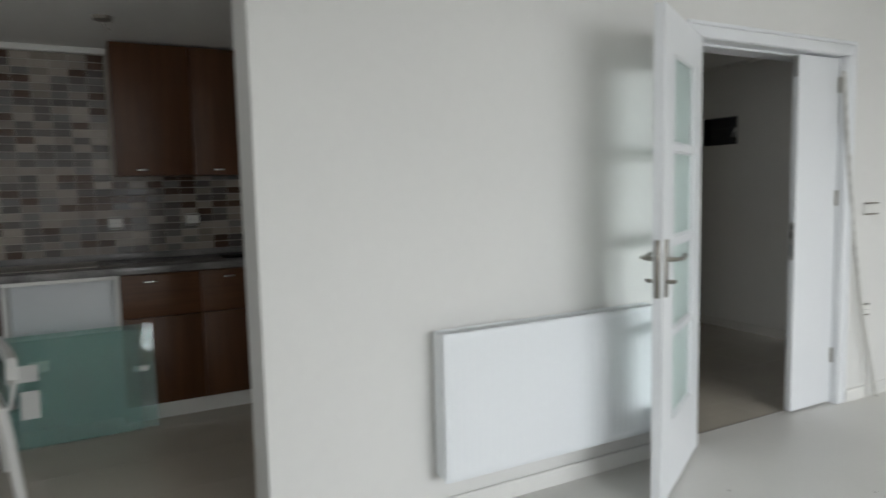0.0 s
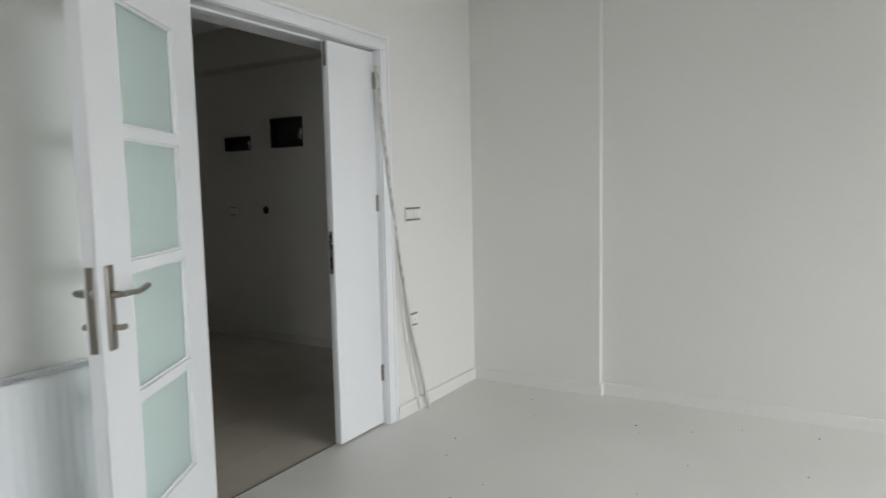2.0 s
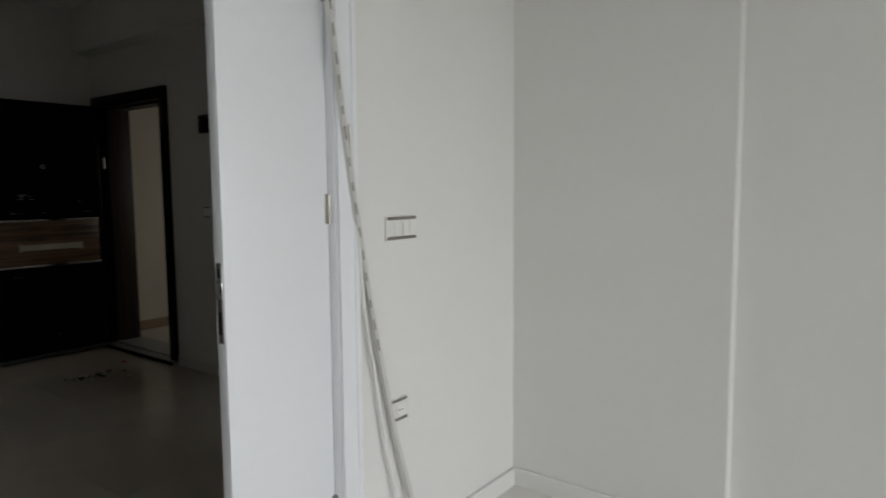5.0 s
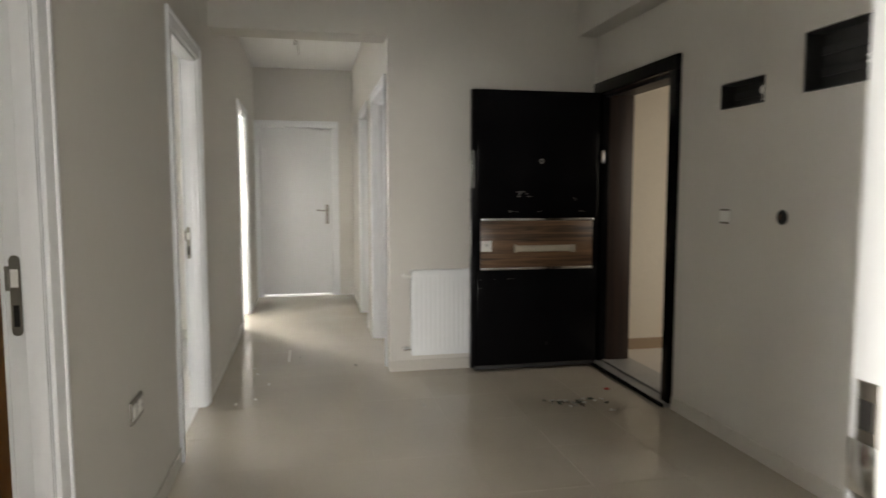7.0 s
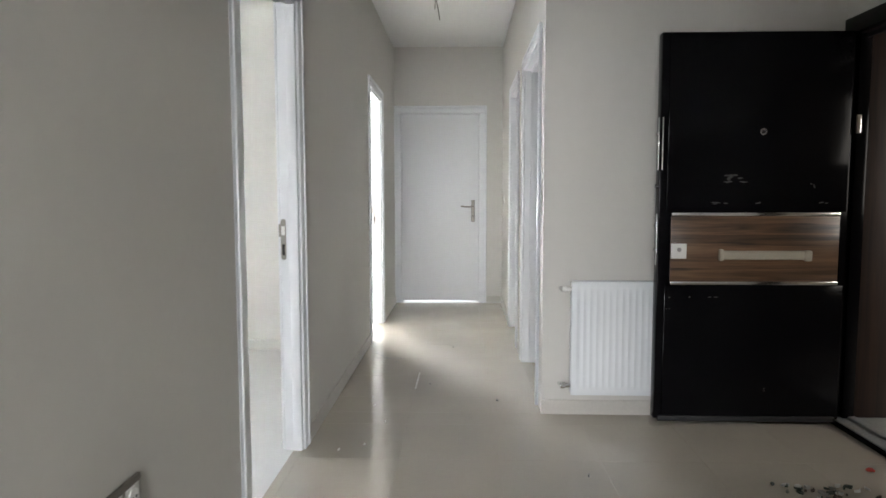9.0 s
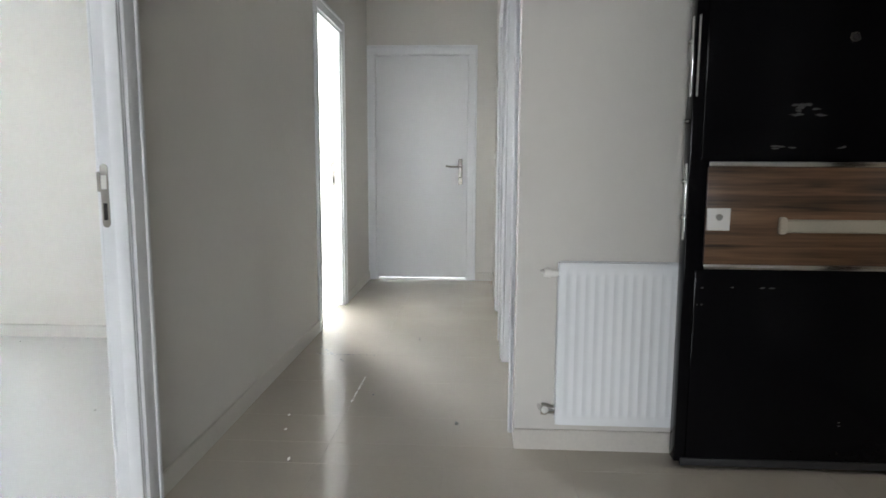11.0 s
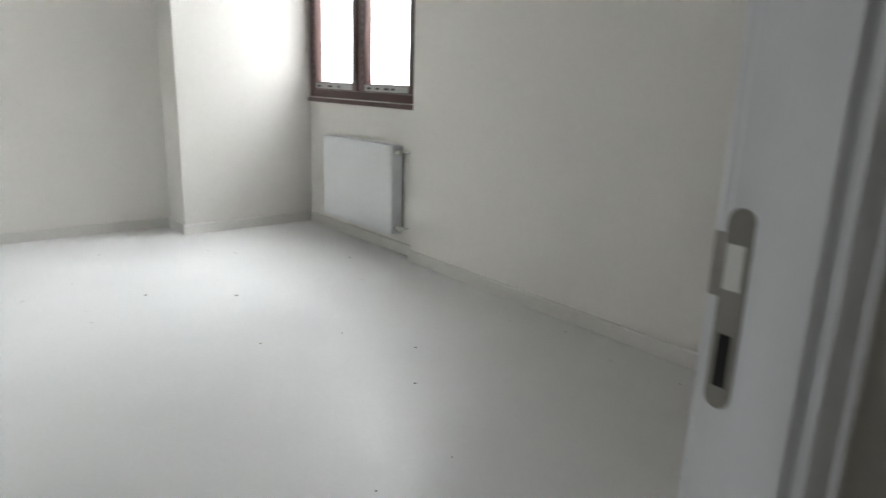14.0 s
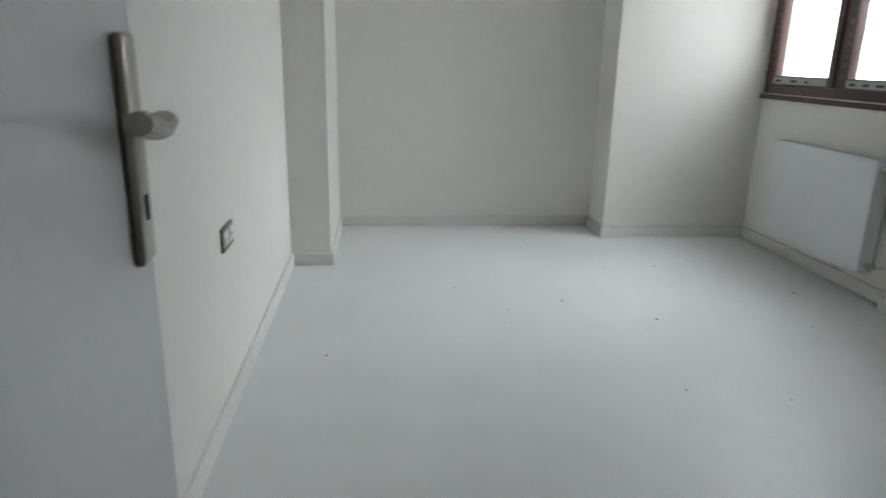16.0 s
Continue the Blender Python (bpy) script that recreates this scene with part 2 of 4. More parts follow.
def wall_bm(axis, c0, c1, a0, a1, z0, z1, holes=()):
    """A wall with rectangular openings right through it: along x (axis 0) or y (axis 1); c0, c1 its faces; a hole is (a0, a1, z0, z1)."""
    bm = bmesh.new()
    A = sorted({a0, a1, *[v for h in holes for v in h[:2] if a0 < v < a1]})
    Z = sorted({z0, z1, *[v for h in holes for v in h[2:] if z0 < v < z1]})

    def full(i, k):
        if not (0 <= i < len(A) - 1 and 0 <= k < len(Z) - 1):
            return False
        a, z = (A[i] + A[i + 1]) / 2, (Z[k] + Z[k + 1]) / 2
        return not any(h[0] < a < h[1] and h[2] < z < h[3] for h in holes)

    def q(*pts):
        bm.faces.new([bm.verts.new((a, c, z) if axis == 0 else (c, a, z)) for a, c, z in pts])

    for i in range(len(A) - 1):
        for k in range(len(Z) - 1):
            if not full(i, k):
                continue
            a, b, lo, hi = A[i], A[i + 1], Z[k], Z[k + 1]
            for c in (c0, c1):
                q((a, c, lo), (b, c, lo), (b, c, hi), (a, c, hi))
            for di, e in ((-1, a), (1, b)):
                if not full(i + di, k):
                    q((e, c0, lo), (e, c1, lo), (e, c1, hi), (e, c0, hi))
            for dk, e in ((-1, lo), (1, hi)):
                if not full(i, k + dk):
                    q((a, c0, e), (b, c0, e), (b, c1, e), (a, c1, e))
    bmesh.ops.remove_doubles(bm, verts=bm.verts, dist=1e-5)
    return bm


def wall(name, label, *a, material=None, **k):
    return solid(name, wall_bm(*a, **k), material or PAINT, label, "wall")


# ---------------- structure ----------------
YN, YH = 2.945, 3.195          # faces of the wall between living room and hall
XW, XB = 3.085, 3.0          # hall's west wall: hall face, room face
XE, YR, XC, YE = 5.77, 7.096, 4.245, 10.714

wall("wall_living_north", "white painted wall between living room and hall", 0, YN, YH, -3.3, 5.97, 0, 2.95,
     [(-1.0, 1.13, -1, 2.42), (3.265, 4.545, -1, 2.095)])
wall("wall_living_east", "white painted living room wall", 1, 5.60, 5.85, -3.6, YN, 0, 2.95)
solid("pillar_living", wall_bm(1, 5.545, 5.60, 2.06, YN, 0, 2.75), PAINT, "shallow white painted pillar in the corner of the living room", "pillar")
wall("wall_living_south", "white painted wall with wide window openings", 0, -3.6, -3.4, -3.3, 5.85, 0, 2.95, [(1.45, 5.45, 0.7, 2.5)])
# the west opening is out of view, added for the fill lamp
wall("wall_living_west", "white painted wall with an unseen opening added for a fill lamp", 1, -3.3, -3.1, -3.4, YN, 0, 2.95, [(-2.2, -0.2, 0.8, 2.3)])
# hall and corridor walls take the darkened copy, for their dimmer light
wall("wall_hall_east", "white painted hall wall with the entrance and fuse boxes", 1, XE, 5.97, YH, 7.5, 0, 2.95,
     [(5.985, 7.06, -1, 2.035), (5.27, 5.605, 1.685, 1.815), (4.655, 5.03, 1.69, 1.945)], material=HALLPAINT_DIM)
wall("wall_hall_north", "white painted hall wall behind the radiator", 0, YR, 7.25, XC, XE, 0, 2.95, material=HALLPAINT_DIM)
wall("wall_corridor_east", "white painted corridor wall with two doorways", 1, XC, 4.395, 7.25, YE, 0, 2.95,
     [(7.275, 8.215, -1, 2.05), (8.665, 9.455, -1, 2.05)], material=HALLPAINT_DIM)
wall("wall_corridor_north", "white painted end wall of the corridor", 0, YE, 10.9, XB, 4.6, 0, 2.95, [(3.12, 4.03, -1, 2.075)], material=HALLPAINT_DIM)
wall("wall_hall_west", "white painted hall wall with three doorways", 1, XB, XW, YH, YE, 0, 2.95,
     [(3.365, 4.265, -1, 2.055), (5.765, 6.588, -1, 2.055), (8.80, 9.59, -1, 2.055)], material=HALLPAINT_DIM)
solid("beam_hall_east", box(5.62, XE, YH, YR, 2.385, 2.72), HALLPAINT_DIM, "white painted beam along the hall's entrance wall", "beam")
solid("beam_corridor", box(XW, XC, YR, 7.34, 2.33, 2.95), HALLPAINT_DIM, "white painted beam over the corridor mouth", "beam")

wall("wall_bedroom_south", "white painted wall between bedroom and kitchen", 0, 5.365, 5.459, -3.3, XB, 0, 2.95, material=BEDPAINT_LIT)
wall("wall_bedroom_far", "white painted far wall of the bedroom", 1, -2.1, -1.92, 5.459, 8.80, 0, 2.95, material=BEDPAINT_LIT)
wall("wall_bedroom_north", "white painted bedroom wall beside the window niche", 0, 8.527, 8.75, -0.10, XB, 0, 2.95, material=BEDPAINT_LIT)
wall("wall_bedroom_window", "white painted recessed wall with the window", 0, 8.60, 8.80, -1.92, -0.10, 0, 2.95, [(-1.57, -0.12, 1.013, 2.27)], material=BEDPAINT_LIT)
solid("pillar_bedroom_south", box(-1.92, -0.969, 5.459, 5.69, 0, 2.7), BEDPAINT_LIT, "white painted pillar in the bedroom corner", "pillar")
solid("pillar_bedroom_north", box(-1.92, -1.577, 7.555, 8.60, 0, 2.7), BEDPAINT_LIT, "white painted pillar beside the bedroom window", "pillar")

wall("wall_kitchen_west", "plain kitchen wall with a window opening", 1, -3.3, -3.1, YH, 5.365, 0, 2.95, [(3.7, 4.9, 0.9, 2.2)])
wall("wall_back_room_west", "plain white wall", 1, 0.1, 0.3, 8.80, 11.6, 0, 2.95)
wall("wall_back_room_north", "plain white wall with a window opening", 0, 11.6, 11.8, 0.1, 3.1, 0, 2.95, [(0.85, 1.85, 0.86, 2.24)])
wall("wall_back_room_east", "plain white wall", 1, XB, 3.1, 10.9, 11.6, 0, 2.95)
wall("wall_end_room_north", "plain white wall with a window opening", 0, 13.4, 13.6, 2.0, 6.2, 0, 2.95, [(2.8, 4.4, 0.8, 2.2)])
wall("wall_end_room_west", "plain white wall", 1, 1.9, 2.0, 11.8, 13.6, 0, 2.95)
wall("wall_wet_rooms_east", "plain white wall", 1, 6.1, 6.2, 7.5, 13.6, 0, 2.95)
wall("wall_wet_rooms_middle", "plain white wall between two small rooms", 0, 8.40, 8.52, 4.395, 6.1, 0, 2.95)
wall("wall_wet_rooms_north", "plain white wall", 0, 10.7, 10.9, 4.6, 6.1, 0, 2.95)
wall("wall_stairwell_side", "beige painted stairwell wall", 0, 7.37, 7.5, 5.97, 8.2, 0, 2.95, material=LANDWALL)
# this wall's opening is added, out of view, for the landing's fill lamp
wall("wall_stairwell_east", "beige painted stairwell wall with an unseen opening added for a lamp", 1, 8.0, 8.2, 4.0, 7.37, 0, 2.95, [(5.1, 6.1, 1.0, 2.2)], material=LANDWALL)
wall("wall_stairwell_south", "beige painted stairwell wall", 0, 3.9, 4.0, 5.97, 8.2, 0, 2.95, material=LANDWALL)

for nm, a, z, lab in (("living", (-3.3, 5.85, -3.6, YN), 2.75, "white living room ceiling"), ("hall", (XW, XE, YH, YR), 2.72, "white hall ceiling"),
                      ("corridor", (XW, XC, 7.34, YE), 2.735, "white corridor ceiling"), ("bedroom", (-2.1, XB, 5.459, 8.80), 2.70, "white bedroom ceiling"),
                      ("kitchen", (-3.3, XB, YH, 5.365), 2.275, "white kitchen ceiling"), ("back_room", (0.1, XB, 8.75, 11.8), 2.7, "white ceiling"),
                      ("end_room", (3.1, 6.2, 10.9, 11.8), 2.7, "white ceiling"), ("end_room_window", (1.9, 6.2, 11.801, 13.6), 2.7, "white ceiling"), ("wet_rooms", (4.395, 6.2, 7.25, 10.7), 2.4, "white ceiling"),
                      ("stairwell", (5.97, 8.2, 3.9, 7.5), 2.7, "white ceiling")):
    solid("ceiling_" + nm, box(a[0], a[1], a[2], a[3], z, z + 0.08), CEIL, lab, "ceiling")
solid("roof_slab", bx(box(-3.5, 8.4, -3.8, 8.95, 2.955, 3.1), 0.0, 8.4, 8.951, 13.8, 2.955, 3.1), CONC, "concrete slab above the flat", "roof")

# floors: one screed under everything, coverings laid on it
solid("ground", box(-40, 40, -40, 50, -0.5, -0.03), CONC, "grey concrete slab under the flat", "ground")
solid("floor_living", box(-3.3, 5.85, -3.6, 3.03, -0.03, 0.0), VINYL, "pale dusty floor covering of the living room", "floor")
solid("floor_bedroom", box(-2.1, 3.04, 5.41, 8.80, -0.03, 0.0), BEDVINYL, "pale smooth floor covering of the bedroom", "floor")
solid("floor_back_room", box(0.1, 3.04, 8.75, 11.8, -0.03, 0.0), VINYL, "pale floor covering", "floor")
solid("floor_end_room", bx(box(3.05, 6.2, 10.8, 11.8, -0.03, 0.0), 1.9, 6.2, 11.801, 13.6, -0.03, 0.0), VINYL, "pale floor covering", "floor")
solid("floor_wet_rooms", box(4.31, 6.2, 7.25, 10.7, -0.03, -0.004), LANDSKIRT, "brown tile floor of the small rooms", "floor")
solid("floor_stairwell", box(5.97, 8.2, 3.9, 7.5, -0.03, 0.0), TSKIRT, "beige stone floor of the stairwell", "floor")
solid("backdrop_bedroom", box(-9.0, 0.05, 10.8, 10.84, -2, 7), WHITESKY, "bright overcast sky outside the window", "sky")

# ---------------- doors ----------------


def handle_set(leaf, x, y, z, out, turn, half=0.118, key=True, up=0.045, s=1.0):
    """Plate, lever and key knob on one face of a leaf; out is -1 or 1 along the leaf's y."""
    bm = bx(bmesh.new(), x - 0.019, x + 0.019, min(y, y + out * 0.009), max(y, y + out * 0.009), z - half, z + half, bevel=0.0042, seg=3)
    zl = z + up
    rod(bm, (x, y, zl), (x, y + out * 0.03 * s, zl), 0.0105, 14)
    pts = [(x + turn * u * s, y + out * v * s, zl + w) for u, v, w in ((0, 0.026, 0), (0, 0.045, 0.001), (0.012, 0.055, 0.003), (0.045, 0.057, 0.000), (0.08, 0.055, 0.001), (0.115, 0.052, 0.006), (0.128, 0.05, 0.007))]
    sweep(bm, pts, 0.0105, 10, 0.8)
    if key:
        rod(bm, (x, y, z - 0.055), (x, y + out * 0.022, z - 0.055), 0.0085, 12)
        sweep(bm, [(x, y + out * 0.02, z - 0.055), (x, y + out * 0.032, z - 0.055), (x + turn * 0.012, y + out * 0.036, z - 0.054)], 0.0085, 8)
    part("door_handle", bm, STEEL, leaf, "satin nickel lever handle on a long plate")


def door(name, m, W, H, T, label, stop, sides=(0, 1)):
    """A white door lining with stops and architraves in a wall of thickness T. Local x runs along the opening, y into the wall."""
    d = thing(name, m, label, "door", kind="structure")
    e = 0.035
    for nm, a, b, lo, hi in (("jamb", -e, 0, 0, H), ("jamb", W, W + e, 0, H), ("head_jamb", -e, W + e, H, H + e)):
        part(nm, box(a, b, 0.001, T - 0.001, lo + 0.001, hi, bevel=0.0015, seg=1), LACQUER, d)
    s0, s1 = stop
    for a, b, lo, hi in ((0, 0.012, 0, H - 0.012), (W - 0.012, W, 0, H - 0.012), (0, W, H - 0.012, H)):
        part("door_stop", box(a, b, s0, s1, lo + 0.001, hi, bevel=0.002), LACQUER, d)
    w = 0.082
    for s in sides:
        f, g = (-0.012, 0.0) if s == 0 else (T, T + 0.012)
        l0, l1 = (-0.018, 0.0) if s == 0 else (T, T + 0.018)
        for a, b, la, lb in ((-w, -0.004, -w, -w + 0.02), (W + 0.004, W + w, W + w - 0.02, W + w)):
            bm = box(a, b, f, g, 0.001, H + 0.004, bevel=0.003)
            bx(bm, la, lb, l0, l1, 0.0015, H + w, bevel=0.005, seg=3)
            part("architrave", bm, LACQUER, d)
        bm = box(-w + 0.0205, W + w - 0.0205, f, g, H + 0.0045, H + w - 0.02, bevel=0.003)
        bx(bm, -w + 0.0205, W + w - 0.0205, l0, l1, H + w - 0.0195, H + w, bevel=0.005, seg=3)
        part("head_architrave", bm, LACQUER, d)
    return d


def strike_plate(d, x, y, z, face, s=1.0):
    """A latch plate let into a jamb; face is the x direction that it looks at."""
    bm = bmesh.new()
    arc = [(y + 0.0118 * math.cos(a), z + c + 0.0118 * math.sin(a)) for c, e0 in ((0.083 * s, 0.0), (-0.083 * s, math.pi)) for a in [e0 + math.pi * k / 10 for k in range(11)]]
    near, far = ([bm.verts.new((x + face * e, p, q)) for p, q in arc] for e in (0.0, 0.002))
    bm.faces.new(near)
    bm.faces.new(far)
    for k in range(len(arc)):
        bm.faces.new((near[k - 1], near[k], far[k], far[k - 1]))
    p = part("strike_plate", bm, STEEL, d, "satin nickel latch plate")
    a, b = (x + 0.0022, x + 0.003) if face > 0 else (x - 0.003, x - 0.0022)
    part("bolt_hole", box(a, b, y - 0.006, y + 0.006, z - 0.073 * s, z - 0.022 * s), HOLE, p, "dark bolt hole")
    part("latch_hole", box(a, b, y - 0.007, y + 0.009, z + 0.02 * s, z + 0.062 * s), PLASTIC, p, "white plastic latch box")
    sx = (x, x + 0.004) if face > 0 else (x - 0.004, x)
    part("latch_lip", box(sx[0], sx[1], y + 0.012, y + 0.021, z + 0.012, z + 0.07, bevel=0.001), STEEL, p)


def leaf_plain(d, m, W, H, y0, y1, label, z0=0.012, handle=None):
    lf = part("leaf", box(0.003, W - 0.003, y0, y1, z0, H - 0.004, bevel=0.002), LACQUER, d, label, m)
    if handle:
        x, turn, z, *half = handle
        handle_set(lf, x, y0, z, -1, turn, *half)
        handle_set(lf, x, y1, z, 1, turn, *half)
    return lf


def hinge(parent, x, y, z, h=0.09):
    bm = box(x - 0.011, x + 0.011, y - 0.003, y, z - h / 2, z + h / 2, bevel=0.0012)
    rod(bm, (x, y - 0.006, z - h / 2), (x, y - 0.006, z + h / 2), 0.0065, 10)
    part("hinge", bm, STEEL, parent, "satin nickel hinge")


R90 = lambda x, y: pose(x, y, 0, 0, 0, 90)      # for openings in the hall's west wall
L90 = lambda x, y: pose(x, y, 0, 0, 0, -90)     # for openings in the corridor's east wall

# double door between living room and hall
d1 = door("door_1", pose(3.30, YN, 0), 1.21, 2.06, 0.25, "white double door with one glazed leaf wide open and a narrow fixed leaf", (0.075, 0.13))
LW = 0.775
holes = []
for k in range(4):
    lo = 0.337 + k * 0.3945
    holes.append((0.186, 0.576, lo, lo + 0.362))
swing = pose(-0.036, -0.009, 0, 0, 0, -149.5)
bm = wall_bm(0, 0.0, 0.04, 0.0, LW, 0.012, 2.05, holes)
bmesh.ops.bevel(bm, geom=[e for e in bm.edges if len(e.link_faces) == 2 and e.calc_face_angle(0) > 0.5], offset=0.0025, segments=2, affect="EDGES")
glazed = part("leaf", bm, LACQUER, d1, "white lacquered leaf with four frosted glass panes", swing)
for a, b, lo, hi in holes:
    pane = part("glass_pane", box(a - 0.004, b + 0.004, 0.0175, 0.0225, lo - 0.004, hi + 0.004), FROST, glazed, "pale green frosted glass pane")
    pane.visible_shadow = False
    bm = bmesh.new()
    for y0, y1 in ((0.006, 0.0165), (0.0235, 0.034)):
        for q in ((a, b, lo, lo + 0.009), (a, b, hi - 0.009, hi), (a, a + 0.009, lo + 0.0092, hi - 0.0092), (b - 0.009, b, lo + 0.0092, hi - 0.0092)):
            bx(bm, q[0], q[1], y0, y1, q[2], q[3], bevel=0.002, seg=1)
    part("glazing_bead", bm, LACQUER, glazed)
handle_set(glazed, LW - 0.053, 0.0, 1.012, -1, -1, up=0.037)
handle_set(glazed, LW - 0.053, 0.04, 1.012, 1, -1, up=0.037)
bm = box(LW, LW + 0.002, 0.009, 0.031, 0.895, 1.13, bevel=0.0009)
bx(bm, LW, LW + 0.011, 0.013, 0.027, 1.045, 1.07, bevel=0.003)
part("lock_faceplate", bm, STEEL, glazed, "satin nickel lock faceplate")
RWID = 0.372
fixed = part("leaf", box(0, RWID, 0, 0.04, 0.012, 2.05, bevel=0.0025), LACQUER, d1, "plain white narrow leaf, closed", pose(1.21 - RWID - 0.002, 0.030, 0, 0, 0, 0))
bm = box(-0.002, 0.0, 0.009, 0.031, 0.90, 1.115, bevel=0.0009)
p = part("lock_faceplate", bm, STEEL, fixed, "satin nickel latch plate")
bm = bx(bmesh.new(), -0.004, -0.0022, 0.013, 0.027, 0.925, 0.985)
bx(bm, -0.004, -0.0022, 0.013, 0.027, 1.075, 1.10)
part("bolt_hole", bm, HOLE, fixed, "dark bolt holes")
part("latch_lip", box(-0.005, -0.0022, 0.004, 0.034, 1.02, 1.065, bevel=0.001), CHROME, fixed, "bright latch lip")
part("flush_bolt", box(-0.002, 0.0, 0.011, 0.029, 1.93, 2.045, bevel=0.0009), STEEL, fixed, "steel flush bolt at the top edge")
for z in (0.30, 1.245, 1.90):
    hinge(d1, 1.21 - 0.004, 0.030, z)

# kitchen, bedroom, back room; two small rooms; end room
d2 = door("door_2", R90(XW, 3.40), 0.83, 2.02, XW - XB, "white door lining of the kitchen, open", (0.002, 0.042))
strike_plate(d2, 0.83, 0.062, 1.03, -1)
BEDLEAF = 94.8
d3 = door("door_3", R90(XW, 5.80), 0.753, 2.02, XW - XB, "white bedroom door standing open into the room", (0.002, 0.042))
strike_plate(d3, 0.753, 0.071, 0.977, -1, 0.97)
leaf_plain(d3, pose(0.004, XW - XB + 0.004, 0, 0, 0, BEDLEAF), 0.77, 2.01, -0.04, 0.0, "plain white lacquered leaf, open", handle=(0.728, -1, 1.116, 0.09, False, 0.022, 0.55))
bed_leaf = [o for o in d3.children if o.name.startswith("leaf")][0]
part("keyhole", box(0.724, 0.732, -0.0502, -0.0492, 1.062, 1.082), HOLE, bed_leaf, "dark keyhole")
d4 = door("door_4", R90(XW, 8.835), 0.72, 2.02, XW - XB, "white door lining of the bright back room, open", (0.002, 0.042))
strike_plate(d4, 0.72, 0.064, 1.0, -1)
d5 = door("door_5", L90(XC, 8.18), 0.87, 2.015, 0.15, "white door of a small dark room, open inwards", (0.04, 0.1))
leaf_plain(d5, pose(0.004, 0.154, 0, 0, 0, 84), 0.86, 2.005, -0.04, 0.0, "plain white leaf, open", z0=0.05)
d6 = door("door_6", L90(XC, 9.42), 0.72, 2.015, 0.15, "white door of a second small room, open inwards", (0.04, 0.1))
leaf_plain(d6, pose(0.004, 0.154, 0, 0, 0, 86), 0.715, 2.005, -0.04, 0.0, "plain white leaf, open")
d7 = door("door_7", pose(3.155, YE, 0), 0.84, 2.04, 0.186, "closed white door at the corridor's end, daylight under it", (0.055, 0.1))
leaf_plain(d7, pose(0, 0, 0), 0.84, 2.04, 0.012, 0.052, "plain white closed leaf", z0=0.022, handle=(0.775, -1, 1.0))

# entrance: black steel door, open against the hall wall
d8 = thing("door_8", pose(0, 0, 0), "black lacquered entrance door with a walnut band, wide open", "door", kind="structure")
for nm, a in (("casing", (5.965, 6.05, 0.03, 1.965)), ("casing", (6.99, 7.068, 0.03, 1.965)), ("head_casing", (5.965, 7.068, 1.9655, 2.05))):
    bm = box(XE - 0.028, XE, a[0], a[1], a[2], a[3], bevel=0.005)
    bx(bm, XE - 0.036, XE - 0.02, a[0] + 0.006, a[0] + 0.022, a[2] + 0.004, a[3] - 0.004, bevel=0.004)
    part(nm, bm, BLACK, d8)
part("rebate", box(XE + 0.001, XE + 0.06, 6.975, 7.055, 0.03, 2.03, bevel=0.003), BLACK, d8, "black steel door rebate")
part("jamb", box(XE + 0.061, 6.02, 6.985, 7.058, 0.03, 2.03, bevel=0.003), JAMBWOOD, d8, "dark brown wood-grain jamb")
part("jamb", box(XE + 0.002, 6.02, 5.987, 6.05, 0.03, 2.03, bevel=0.003), JAMBWOOD, d8, "dark brown wood-grain jamb")
part("head_jamb", box(XE + 0.002, 6.02, 6.0505, 6.9845, 1.965, 2.03, bevel=0.003), JAMBWOOD, d8, "dark brown wood-grain head jamb")
part("seal", box(XE + 0.03, XE + 0.045, 6.051, 6.984, 1.945, 1.9645, bevel=0.003), BLACKM, d8, "black rubber seal")
bm = box(XE - 0.04, 6.05, 5.99, 7.055, 0.0, 0.028, bevel=0.004)
bx(bm, XE + 0.03, XE + 0.07, 6.052, 6.983, 0.0285, 0.04, bevel=0.004)
part("threshold", bm, MARBLE, d8, "dusty grey marble threshold")
part("threshold_edge", box(XE - 0.052, XE - 0.0405, 5.99, 7.05, 0.0, 0.024, bevel=0.002), BLACK, d8, "black threshold edge")
LX0, LX1, LY0, LY1 = 4.803, 5.735, 6.94, 7.012
bm = box(LX0, LX1, LY0 + 0.012, LY1, 0.03, 1.972, bevel=0.004)
bx(bm, LX0 + 0.035, LX1 - 0.012, LY0, LY0 + 0.0125, 0.052, 0.722, bevel=0.004)
bx(bm, LX0 + 0.035, LX1 - 0.012, LY0, LY0 + 0.0125, 1.09, 1.962, bevel=0.004)
entry_leaf = part("leaf", bm, BLACK, d8, "glossy black lacquered steel leaf")
bm = box(0, 0.83, 0, 0.010, 0, 0.327, bevel=0.001)
part("wood_band", bm, WALNUT, entry_leaf, "walnut veneer band", pose(LX0 + 0.062, LY0 + 0.003, 0.742))
for z in (0.7245, 1.0705):
    part("trim_bar", box(LX0 + 0.062, LX0 + 0.892, LY0 - 0.003, LY0 + 0.010, z, z + 0.017, bevel=0.002), CHROME, entry_leaf, "brushed chrome bar")
bm = box(5.10, 5.55, LY0 - 0.018, LY0 + 0.003, 0.852, 0.897, bevel=0.009, seg=3)
bx(bm, 5.10, 5.125, LY0 - 0.022, LY0 + 0.003, 0.846, 0.905, bevel=0.008)
bx(bm, 5.52, 5.558, LY0 - 0.022, LY0 + 0.003, 0.845, 0.899, bevel=0.008)
part("pull_handle", bm, TAPE, entry_leaf, "pull handle wrapped in beige tape")
